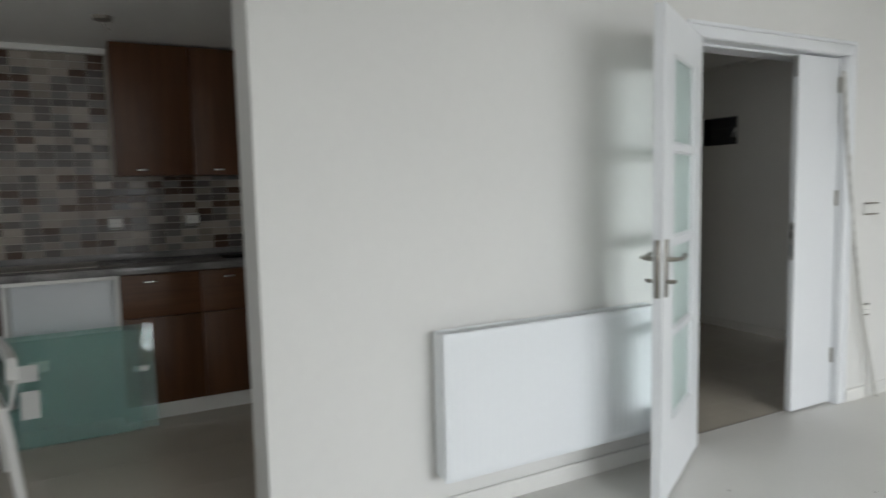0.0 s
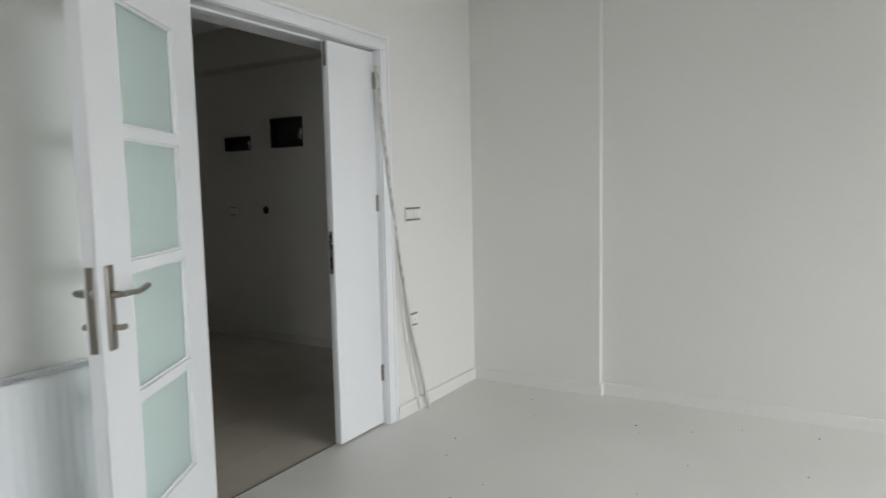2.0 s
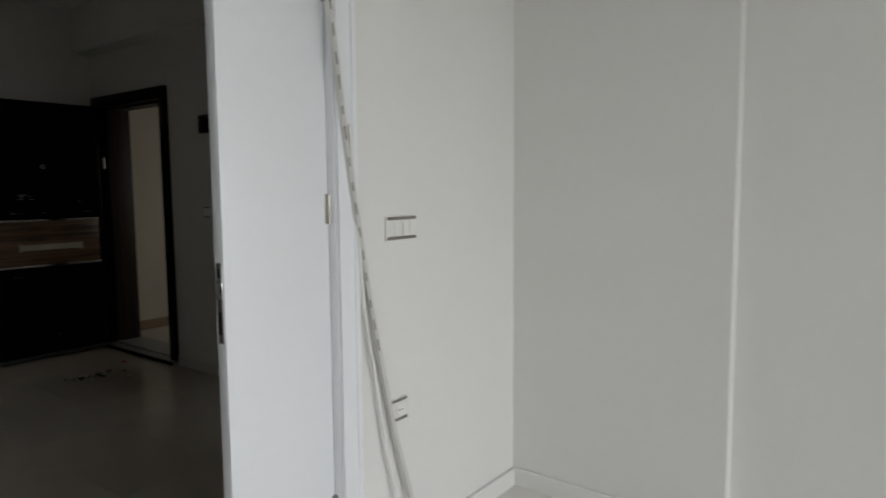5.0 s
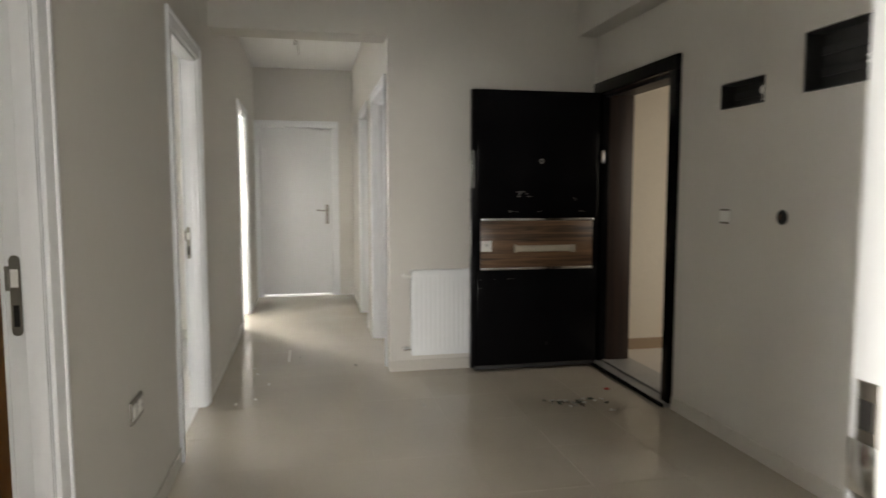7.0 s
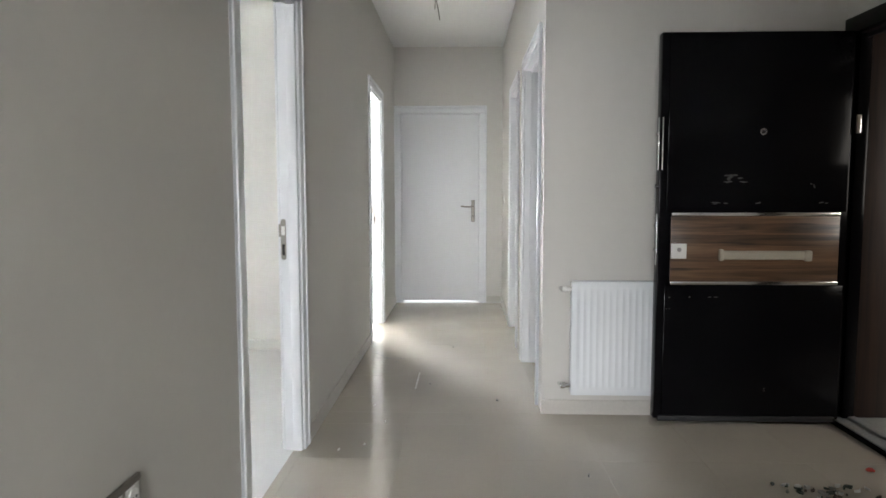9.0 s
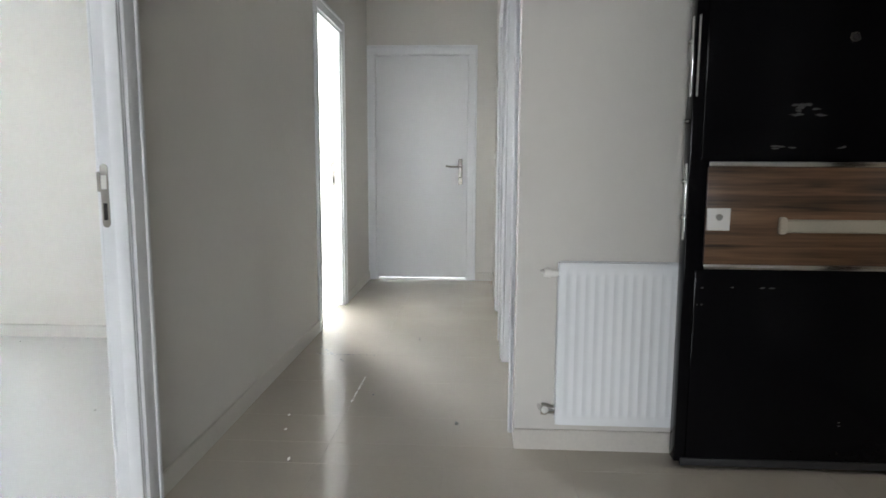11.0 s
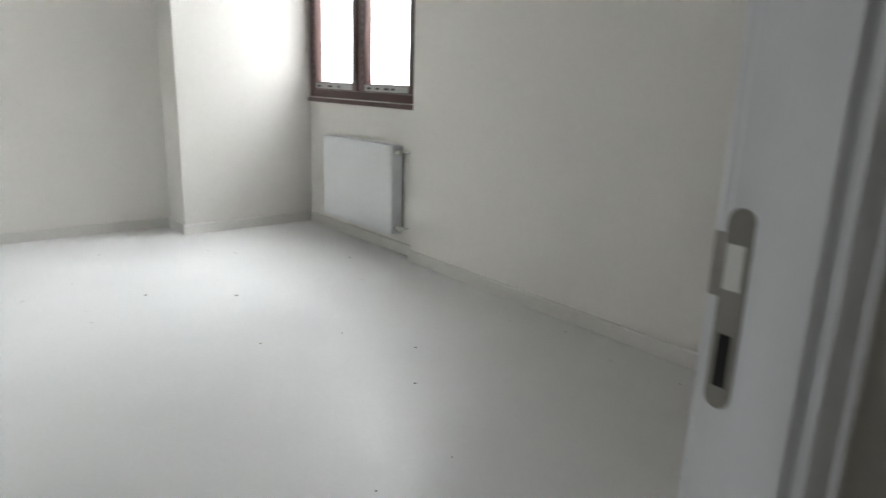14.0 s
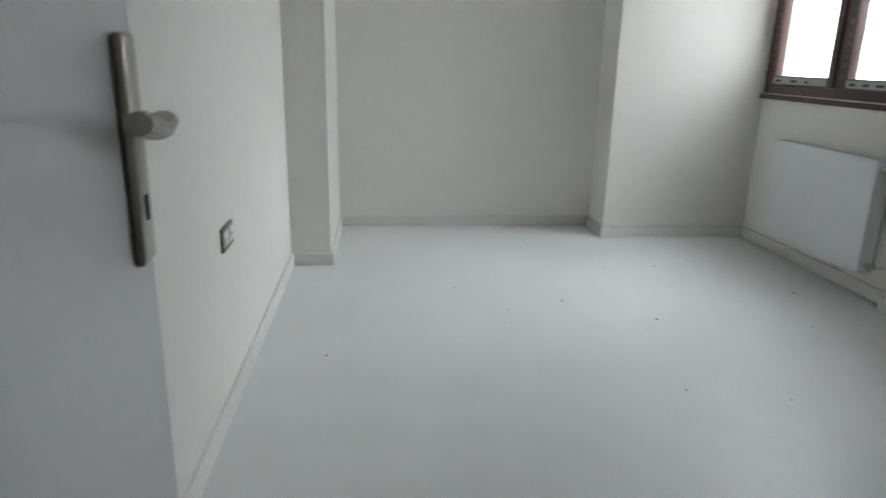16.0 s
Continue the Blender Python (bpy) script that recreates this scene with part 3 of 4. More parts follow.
rz_ = part("lock_rosette", box(4.866, 4.942, LY0 - 0.006, LY0 + 0.004, 0.857, 0.932, bevel=0.002), PLASTIC, entry_leaf, "square cream lock plate")
part("keyhole", rod(bmesh.new(), (4.904, LY0 - 0.012, 0.902), (4.904, LY0 - 0.005, 0.902), 0.011, 14), CHROME, entry_leaf, "chrome key cylinder")
bm = rod(bmesh.new(), (5.30, LY0 - 0.006, 1.485), (5.30, LY0 + 0.003, 1.485), 0.017, 20)
part("peephole", bm, CHROME, entry_leaf, "chrome peephole ring")
part("peephole_lens", rod(bmesh.new(), (5.30, LY0 - 0.008, 1.485), (5.30, LY0 - 0.0055, 1.485), 0.009, 14), HOLE, entry_leaf, "dark lens")
bm = bmesh.new()
for z0, z1 in ((1.30, 1.56), (0.82, 1.08)):
    bx(bm, LX0 - 0.003, LX0 + 0.0005, LY0 + 0.026, LY0 + 0.05, z0, z1, bevel=0.001)
for z in (1.22, 1.02, 0.9, 1.48):
    rod(bm, (LX0 - 0.016, LY0 + 0.038, z), (LX0, LY0 + 0.038, z), 0.008, 10)
bx(bm, LX0 + 0.008, LX0 + 0.014, LY0 + 0.008, LY0 + 0.0118, 1.30, 1.56)
part("lock_strip", bm, CHROME, entry_leaf, "bright lock strips with bolts on the door's edge")
part("bottom_seal", box(LX0 + 0.02, LX1 - 0.02, LY0 + 0.004, LY0 + 0.02, 0.018, 0.046, bevel=0.003), BLACKM, entry_leaf, "black bottom seal")
part("hinge_cover", box(5.742, 5.768, 6.93, 6.944, 1.475, 1.565, bevel=0.002), CHROME, d8, "bright hinge plate")
rng = random.Random(4)
for x, z, w, h, k in ((5.17, 1.255, 0.10, 0.035, 9), (5.10, 1.135, 0.07, 0.010, 4), (5.29, 1.135, 0.04, 0.007, 3), (5.60, 1.135, 0.05, 0.008, 3), (5.55, 1.22, 0.03, 0.03, 3),
                      (4.86, 0.66, 0.025, 0.006, 2), (4.96, 0.66, 0.03, 0.006, 2), (5.09, 0.66, 0.05, 0.005, 2), (5.34, 0.19, 0.03, 0.02, 2), (4.86, 0.60, 0.02, 0.006, 2)):
    bm = bmesh.new()
    for j in range(k):
        cx, cz = x + rng.uniform(-0.5, 0.5) * w, z + rng.uniform(-0.5, 0.5) * h
        n = rng.randint(5, 7)
        ring = [bm.verts.new((cx + math.cos(6.283 * i / n) * w * rng.uniform(0.08, 0.28), LY0 - 0.0008 - 0.0002 * j, cz + math.sin(6.283 * i / n) * max(0.003, h * rng.uniform(0.05, 0.2)))) for i in range(n)]
        bm.faces.new(ring)
    part("scuff", bm, DUST, entry_leaf, "pale dusty scuff", smooth=False)

# ---------------- skirtings ----------------
SK = [0]


def skirting(p0, p1, inward, h=0.075, t=0.016, material=None, label="white skirting board", gap=0.3):
    """A skirting with a rounded top that stands a little off the wall, from p0 to p1; inward points into the room."""
    p0, p1, n = Vector((*p0, 0)), Vector((*p1, 0)), Vector((*inward, 0))
    prof = [(0, 0), (t, 0), (t, h * 0.86), (t * 0.9, h * 0.95), (t * 0.68, h), (t * gap, h), (t * gap, h * 0.7), (0, h * 0.66)]
    bm = bmesh.new()
    a = [bm.verts.new(p0 + n * u + Vector((0, 0, v))) for u, v in prof]
    b = [bm.verts.new(p1 + n * u + Vector((0, 0, v))) for u, v in prof]
    for i in range(len(prof)):
        j = (i + 1) % len(prof)
        bm.faces.new((a[i], a[j], b[j], b[i]))
    bm.faces.new(a)
    bm.faces.new(b[::-1])
    SK[0] += 1
    return solid("baseboard_%d" % SK[0], bm, material or PVC, label, "skirting")


skirting((1.13, YN), (3.214, YN), (0, -1))
skirting((4.60, YN), (5.545, YN), (0, -1))
skirting((5.545, YN - 0.014), (5.545, 2.06), (-1, 0))
skirting((5.531, 2.06), (5.60, 2.06), (0, -1))
skirting((5.60, 2.046), (5.60, -3.4), (-1, 0))
skirting((-0.969, 5.459), (XB, 5.459), (0, 1), gap=0.1)
skirting((-0.969, 5.473), (-0.969, 5.69), (1, 0), gap=0.1)
skirting((-1.92, 5.69), (-0.956, 5.69), (0, 1), gap=0.1)
skirting((-1.92, 5.704), (-1.92, 7.555), (1, 0), gap=0.1)
skirting((-1.906, 7.555), (-1.577, 7.555), (0, -1), gap=0.1)
skirting((-1.577, 7.542), (-1.577, 8.60), (1, 0), gap=0.1)
skirting((-1.563, 8.60), (-0.10, 8.60), (0, -1), gap=0.1)
skirting((-0.10, 8.587), (-0.10, 8.527), (-1, 0), gap=0.1)
skirting((-0.113, 8.527), (XB, 8.527), (0, -1), gap=0.1)
TS = dict(gap=0.12, h=0.078, t=0.010, material=TSKIRT, label="beige tile skirting")
skirting((XE, YH), (XE, 5.965), (-1, 0), **TS)
skirting((XC, YR), (XE - 0.03, YR), (0, -1), **TS)
skirting((XC, 8.274), (XC, 8.616), (-1, 0), **TS)
skirting((XC, 9.504), (XC, YE), (-1, 0), **TS)
skirting((4.08, YE), (XC - 0.011, YE), (0, -1), **TS)
skirting((XW, 4.314), (XW, 5.716), (1, 0), **TS)
skirting((XW, 6.637), (XW, 8.751), (1, 0), **TS)
skirting((XW, 9.639), (XW, YE), (1, 0), **TS)
skirting((4.60, YH), (XE, YH), (0, 1), **TS)
skirting((5.97, 7.37), (8.0, 7.37), (0, -1), 0.09, 0.012, LANDSKIRT, "brown stone skirting of the stairwell")
solid("crack_threshold", box(3.30, 4.51, 3.028, 3.036, -0.02, 0.0035), GREYP, "thin dark metal strip between the two floors", "threshold strip")

# ---------------- bedroom window ----------------
w1 = thing("window_1", pose(0, 0, 0), "brown window with two sashes and grey protective film", "window", kind="structure")
wx0, wx1, wz0, wz1, wy0, wy1 = -1.57, -0.12, 1.013, 2.27, 8.596, 8.66
fw, WM = 0.055, -0.835
for nm, a, b, lo, hi in (("window_frame", wx0, wx0 + fw, wz0, wz1), ("window_frame", wx1 - fw, wx1, wz0, wz1), ("window_frame", wx0 + fw, wx1 - fw, wz0, wz0 + fw), ("window_frame", wx0 + fw, wx1 - fw, wz1 - fw, wz1), ("mullion", WM - 0.025, WM + 0.025, wz0 + fw, wz1 - fw)):
    part(nm, box(a, b, wy0, wy1, lo, hi, bevel=0.005), WINPVC, w1)
for a, b in ((wx0 + fw, WM - 0.025), (WM + 0.025, wx1 - fw)):
    lo, hi, s = wz0 + fw, wz1 - fw, 0.06
    y0, y1 = wy0 - 0.012, wy1 - 0.014
    bm = bmesh.new()
    for q in ((a + 0.002, a + s, lo + 0.002, hi - 0.002), (b - s, b - 0.002, lo + 0.002, hi - 0.002), (a + s, b - s, lo + 0.002, lo + s), (a + s, b - s, hi - s, hi - 0.002)):
        bx(bm, q[0], q[1], y0, y1, q[2], q[3], bevel=0.004)
    sash = part("sash", bm, WINPVC, w1, "brown sash")
    pane = part("pane", box(a + s - 0.005, b - s + 0.005, wy0 + 0.02, wy0 + 0.024, lo + s - 0.005, hi - s + 0.005), CLEAR, sash, "clear pane")
    pane.visible_shadow = False
    bm = bmesh.new()
    bx(bm, a + s, b - s, y0 - 0.0012, y0, lo + 0.010, lo + s - 0.008)
    part("film_strip", bm, FILM, sash, "torn grey protective film", smooth=False)
    bm = bmesh.new()
    rr = random.Random(int(a * 100))
    x = a + s + 0.03
    while x < b - s - 0.08:
        wdt = rr.uniform(0.02, 0.07)
        bx(bm, x, x + wdt, y0 - 0.0022, y0 - 0.0014, lo + 0.022, lo + 0.036)
        x += wdt + rr.uniform(0.01, 0.12)
    for sx in (a + 0.02, b - 0.036):
        z = lo + 0.08
        while z < hi - 0.1:
            zz = rr.uniform(0.015, 0.05)
            bx(bm, sx, sx + 0.014, y0 - 0.0022, y0 - 0.0005, z, z + zz)
            z += zz + rr.uniform(0.008, 0.03)
    edge = bmesh.new()
    for sx in (a + 0.014, b - 0.042):
        bx(edge, sx, sx + 0.026, y0 - 0.0004, y0 + 0.0004, lo + 0.06, hi - 0.06)
    part("film_edge", edge, DARKFILM, sash, "dark protective film along the stiles", smooth=False)
    part("film_print", bm, BLACKM, sash, "dark bars of unreadable print on the film", smooth=False)
part("window_sill", box(wx0 - 0.008, wx1 + 0.028, 8.576, 8.595, 0.975, 1.006, bevel=0.004), WINPVC, w1, "brown sill strip")

# ---------------- radiators ----------------


def radiator(m, W, H, D, valve_side, label, n_ridge=0.0333, fluted=True, deep=0.0045):
    """A steel panel radiator hung on a wall: local y = 0 is the wall, negative y faces the room."""
    r = thing("radiator", m, label, "radiator", "panel radiators")
    yf = -D
    bm = bmesh.new()
    xs, x = [(0.0, 0.006), (0.02, 0.0)], 0.03
    k = n_ridge
    while fluted and x + k < W - 0.03:
        xs += [(x, 0.0), (x + k * 0.22, deep), (x + k * 0.62, deep), (x + k * 0.84, 0.0)]
        x += k
    xs += [(W - 0.02, 0.0), (W, 0.006)]
    zs = [(0.0, 0.004, 0), (0.012, 0, 0), (0.035, 0, 0), (0.05, 0, 1), (H - 0.05, 0, 1), (H - 0.035, 0, 0), (H - 0.012, 0, 0), (H, 0.004, 0)]
    grid = [[bm.verts.new((px, yf + dz + (d if on or d == 0.006 else 0.0), pz)) for px, d in xs] for pz, dz, on in zs]
    for a, b in zip(grid, grid[1:]):
        for i in range(len(xs) - 1):
            bm.faces.new((a[i], a[i + 1], b[i + 1], b[i]))
    back = [bm.verts.new(c) for c in ((0, yf + 0.012, 0), (W, yf + 0.012, 0), (W, yf + 0.012, H), (0, yf + 0.012, H))]
    bm.faces.new(back[::-1])
    part("front_panel", bm, ENAMEL, r)
    part("back_panel", box(0.004, W - 0.004, -0.032, -0.02, 0.004, H - 0.004, bevel=0.003), ENAMEL, r)
    for a, b in ((0.0, 0.008), (W - 0.008, W)):
        part("side_cover", box(a, b, yf + 0.013, -0.018, 0.006, H - 0.002, bevel=0.003), ENAMEL, r)
    bm = bmesh.new()
    bx(bm, 0.008, W - 0.008, yf + 0.012, yf + 0.02, H - 0.012, H + 0.002, bevel=0.002)
    bx(bm, 0.008, W - 0.008, -0.03, -0.02, H - 0.012, H + 0.002, bevel=0.002)
    x = 0.02
    while x < W - 0.03:
        bx(bm, x, x + 0.009, yf + 0.02, -0.03, H - 0.008, H - 0.001)
        x += 0.019
    part("top_grille", bm, ENAMEL, r)
    for x in (W * 0.16, W * 0.84):
        for lo, hi in ((H - 0.16, H - 0.05), (0.04, 0.12)):
            part("bracket", box(x - 0.015, x + 0.015, -0.0205, 0.0, lo, hi), ENAMEL, r, smooth=False)
    s = -1 if valve_side < 0 else 1
    x0 = 0.0 if s < 0 else W
    ym = (yf - 0.02) / 2
    bm = rod(bmesh.new(), (x0, ym, 0.045), (x0 + s * 0.03, ym, 0.045), 0.012, 12)
    rod(bm, (x0 + s * 0.03, ym, 0.045), (x0 + s * 0.052, ym, 0.045), 0.017, 12)
    sweep(bm, [(x0 + s * 0.045, ym, 0.045), (x0 + s * 0.052, ym + 0.02, 0.045), (x0 + s * 0.054, 0.0, 0.045)], 0.008, 8)
    rod(bm, (x0 + s * 0.04, ym, 0.05), (x0 + s * 0.04, ym - 0.035, 0.06), 0.013, 12)
    part("valve", bm, CHROME, r, "nickel valve")
    bm = rod(bmesh.new(), (x0, ym, H - 0.04), (x0 + s * 0.026, ym, H - 0.04), 0.012, 12)
    rod(bm, (x0 + s * 0.026, ym, H - 0.04), (x0 + s * 0.05, ym, H - 0.036), 0.017, 12)
    sweep(bm, [(x0 + s * 0.04, ym, H - 0.04), (x0 + s * 0.05, ym + 0.02, H - 0.04), (x0 + s * 0.052, 0.0, H - 0.04)], 0.008, 8)
    part("thermostat_stub", bm, PLASTIC, r, "white plastic thermostat cap")
    return r


radiator(pose(1.796, YN, 0.187), 1.15, 0.60, 0.115, 1, "long white faintly fluted panel radiator on the living room wall", deep=0.0016)
radiator(pose(4.39, YR, 0.125), 0.6, 0.60, 0.078, -1, "white fluted panel radiator half hidden behind the open entrance door")
radiator(pose(-1.178, 8.60, 0.14), 0.897, 0.60, 0.115, 1, "smooth white steel panel radiator under the bedroom window", fluted=False)
skirting((2.07, 5.365), (2.654, 5.365), (0, -1), 0.095, 0.012)

# ---------------- switches, sockets, fuse boxes ----------------


def plate_unit(name, m, gangs, kind, label, frame_mat=None):
    """A flush plate on a wall: local y = 0 is the wall, negative y faces the room. kind: switch or socket."""
    w, h = 0.071 * gangs + 0.012, 0.082
    t = thing(name, m, label, "switch" if kind == "switch" else "socket")
    part("plate", box(-w / 2, w / 2, -0.009, 0.0, -h / 2, h / 2, bevel=0.003), frame_mat or PLASTIC, t)
    for z in (-h / 2 + 0.008, h / 2 - 0.008):
        part("trim_strip", box(-w / 2 + 0.003, w / 2 - 0.003, -0.0115, -0.0092, z - 0.0052, z + 0.0052, bevel=0.001), GREYP, t, "grey-brown trim strip")
    for g in range(gangs):
        cx = (g - (gangs - 1) / 2) * 0.071
        if kind == "switch":
            for s in (-1, 1):
                part("rocker", box(cx + s * 0.0165 - 0.0155, cx + s * 0.0165 + 0.0155, -0.0135, -0.0095, -0.025, 0.025, bevel=0.002), PLASTIC, t)
        else:
            bm = box(cx - 0.029, cx + 0.029, -0.0115, -0.0095, -0.0255, 0.0255, bevel=0.0009)
            part("socket_face", bm, PLASTIC, t)
            bm = rod(bmesh.new(), (cx, -0.0118, 0), (cx, -0.0145, 0), 0.022, 20, 0.0205)
            part("socket_rim", bm, PLASTIC, t)
            bm = rod(bmesh.new(), (cx - 0.0085, -0.0148, 0), (cx - 0.0085, -0.0155, 0), 0.003, 8)
            rod(bm, (cx + 0.0085, -0.0148, 0), (cx + 0.0085, -0.0155, 0), 0.003, 8)
            part("pin_hole", bm, HOLE, t, "dark pin holes")
    return t


plate_unit("light_switch", pose(4.802, YN, 1.173), 2, "switch", "white double light switch with grey strips beside the double door")
plate_unit("wall_socket", pose(4.778, YN, 0.554), 1, "socket", "white wall socket behind a leaning metal strip")
plate_unit("light_switch", pose(XE, 5.52, 1.148, 0, 0, -90), 1, "switch", "white light switch with dark strips beside the entrance")
plate_unit("wall_socket", pose(XW, 4.965, 0.515, 0, 0, 90), 2, "socket", "double wall socket with a grey-brown frame low on the hall wall", GREYP)
plate_unit("wall_socket", pose(0.60, 5.459, 0.60, 0, 0, 180), 2, "socket", "double wall socket with a grey frame low on the bedroom wall", GREYP)
plate_unit("light_switch", pose(XC, 10.28, 1.14, 0, 0, -90), 1, "switch", "small light switch at the corridor's end")
plate_unit("wall_socket", pose(0.742, 5.353, 1.177), 1, "socket", "white socket on the kitchen tiles")
plate_unit("wall_socket", pose(1.21, 5.353, 1.183), 1, "socket", "white socket on the kitchen tiles")

jb = thing("junction_box", pose(XE, 5.118, 1.157, 0, 0, -90), "open round dark junction box in the hall wall", "junction box")
bm = rod(bmesh.new(), (0, -0.003, 0), (0, 0.0, 0), 0.034, 20)
part("rim", bm, BLACKM, jb)
part("opening", rod(bmesh.new(), (0, -0.004, 0), (0, -0.0032, 0), 0.029, 18), HOLE, jb, "dark opening")
bm = sweep(bmesh.new(), [(-0.005, -0.004, 0.012), (0.0, -0.018, 0.006), (0.008, -0.02, -0.012)], 0.002, 6)
part("wire", bm, mat("brown_wire", (0.20, 0.07, 0.03), 0.5), jb, "brown wire end")


def fuse_box(y0, y1, z0, z1, label, big):
    """An empty black tray let into the hall wall, with loose white wires."""
    w, h, e = y1 - y0, z1 - z0, 0.004
    t = thing("fuse_box", pose(XE, (y0 + y1) / 2, z0, 0, 0, -90), label, "fuse box", "fuse boxes in the hall wall")
    D = 0.085
    bm = bmesh.new()
    for q in ((-w / 2, w / 2, 0.001, D, 0, e), (-w / 2, w / 2, 0.001, D, h - e, h), (-w / 2, -w / 2 + e, 0.001, D, e, h - e), (w / 2 - e, w / 2, 0.001, D, e, h - e), (-w / 2, w / 2, D, D + e, 0, h)):
        bx(bm, *q)
    part("tray", bm, BLACKM, t, smooth=False)
    for z in ((h * 0.5,) if not big else (h * 0.32, h * 0.68)):
        bm = box(-w / 2 + 0.02, w / 2 - 0.02, D - 0.022, D - 0.012, z - 0.017, z + 0.017, bevel=0.002)
        part("mounting_rail", bm, BLACKM, t)
    r = random.Random(7 + big)
    for k in range(5 if big else 3):
        x = w / 2 - 0.02 - r.uniform(0, 0.07)
        z = h * (0.5 + r.uniform(-0.12, 0.12))
        pts = [(x, D - 0.02, z), (x - 0.01, D * 0.6, z + r.uniform(-0.01, 0.03)), (x - 0.03 * r.random(), D * 0.35, z + r.uniform(-0.03, 0.03)), (x - 0.02, D * 0.5, z - 0.03), (x + 0.005, D - 0.03, z - 0.045)]
        part("wire", sweep(bmesh.new(), pts, 0.0028, 6), PLASTIC, t, "loose white wire")
    bm = rod(bmesh.new(), (w / 2 - 0.03, D * 0.2, h * 0.5), (w / 2 - 0.03, D * 0.35, h * 0.5), 0.02 if not big else 0.016, 14)
    part("wire_coil", bm, PLASTIC, t, "white coil of wire")
    return t


fuse_box(5.275, 5.60, 1.69, 1.81, "small open black fuse box recessed in the hall wall", False)
fuse_box(4.66, 5.025, 1.695, 1.94, "large open black fuse box recessed in the hall wall", True)

# ---------------- perforated bead leaning by the double door ----------------
bead = thing("corner_bead", pose(0, 0, 0), "thin perforated white metal corner bead leaning on the wall", "metal strip")
KNOTS = ((0.0, 4.862, 2.893), (0.22, 4.80, 2.905), (0.50, 4.722, 2.915), (0.95, 4.618, 2.918), (1.46, 4.528, 2.92), (1.97, 4.462, 2.922))
pts = []
for k in range(25):
    z = 1.97 * k / 24
    for (z0, x0, y0), (z1, x1, y1) in zip(KNOTS, KNOTS[1:]):
        if z0 <= z <= z1 + 1e-6:
            u = (z - z0) / (z1 - z0)
            pts.append(Vector((x0 + (x1 - x0) * u, y0 + (y1 - y0) * u, z)))
            break
bm = bmesh.new()
rings = []
for p in pts:
    rings.append([bm.verts.new(p + Vector(c)) for c in ((0.016, 0.0, 0), (0.0, 0.0, 0), (0.0, 0.015, 0), (0.0012, 0.015, 0), (0.0012, 0.0012, 0), (0.016, 0.0012, 0))])
for a, b in zip(rings, rings[1:]):
    for k in range(6):
        bm.faces.new((a[k], a[(k + 1) % 6], b[(k + 1) % 6], b[k]))
bm.faces.new(rings[0])
bm.faces.new(rings[-1][::-1])
part("strip", bm, mat("zinc_bead", (0.62, 0.61, 0.575), 0.45, 0.25, var=0.1, scale=20), bead)
slot_rng = random.Random(8)
for k in range(16):
    u = 0.40 + k * 0.0375 + slot_rng.uniform(-0.004, 0.004)
    i = min(23, int(u * 24))
    p = pts[i].lerp(pts[i + 1], u * 24 - i)
    d = (pts[i + 1] - pts[i]).normalized()
    q = p + d * slot_rng.uniform(0.022, 0.042)
    bm = bmesh.new()
    f = [bm.verts.new(c + o) for c, o in ((p, Vector((0.002, -0.0006, 0))), (p, Vector((0.0075, -0.0006, 0))), (q, Vector((0.0075, -0.0006, 0))), (q, Vector((0.002, -0.0006, 0))))]
    g = [bm.verts.new(v.co + Vector((0, 0.0004, 0))) for v in f]
    bm.faces.new(f)
    bm.faces.new(g[::-1])
    part("slot", bm, GREYP, bead, smooth=False)
bead2 = thing("thin_trim", pose(0, 0, 0), "second thin white plastic trim strip leaning behind the bead", "trim strip")
bm = bmesh.new()
sweep(bm, [(4.80, 2.915, 0.004), (4.69, 2.922, 0.45), (4.60, 2.924, 0.95), (4.555, 2.925, 1.5)], 0.006, 6)
part("strip", bm, PVC, bead2)

# ---------------- rubbish by the entrance ----------------
SHARDC = [mat("shard_dark", (0.03, 0.045, 0.03), 0.5), mat("shard_grey", (0.25, 0.25, 0.23), 0.6), mat("shard_brown", (0.07, 0.05, 0.035), 0.6)]
REDB = mat("red_plastic", (0.45, 0.05, 0.03), 0.4)
rng = random.Random(11)


def scrap(x, y, size, material, label):
    """A small curled scrap lying on the floor."""
    bm = bmesh.new()
    n = rng.randint(5, 7)
    a0 = rng.uniform(0, 6)
    st = rng.uniform(0.35, 0.7)
    ring = []
    for i in range(n):
        a = 6.283 * i / n
        px, py = size * math.cos(a) * rng.uniform(0.6, 1.0), size * st * math.sin(a) * rng.uniform(0.6, 1.0)
        ring.append((px * math.cos(a0) - py * math.sin(a0), px * math.sin(a0) + py * math.cos(a0)))
    lift = [rng.uniform(0.001, 0.012) for _ in ring]
    up = [bm.verts.new((px, py, z + 0.002)) for (px, py), z in zip(ring, lift)]
    lo = [bm.verts.new((px, py, z * 0.25)) for (px, py), z in zip(ring, lift)]
    bm.faces.new(up)
    bm.faces.new(lo[::-1])
    for i in range(n):
        bm.faces.new((lo[i], lo[(i + 1) % n], up[(i + 1) % n], up[i]))
    ob = part("scrap", bm, material, None, label, pose(x, y, 0.0006), smooth=False)
    return tagged(ob, category="rubbish", group="scraps on the hall floor")


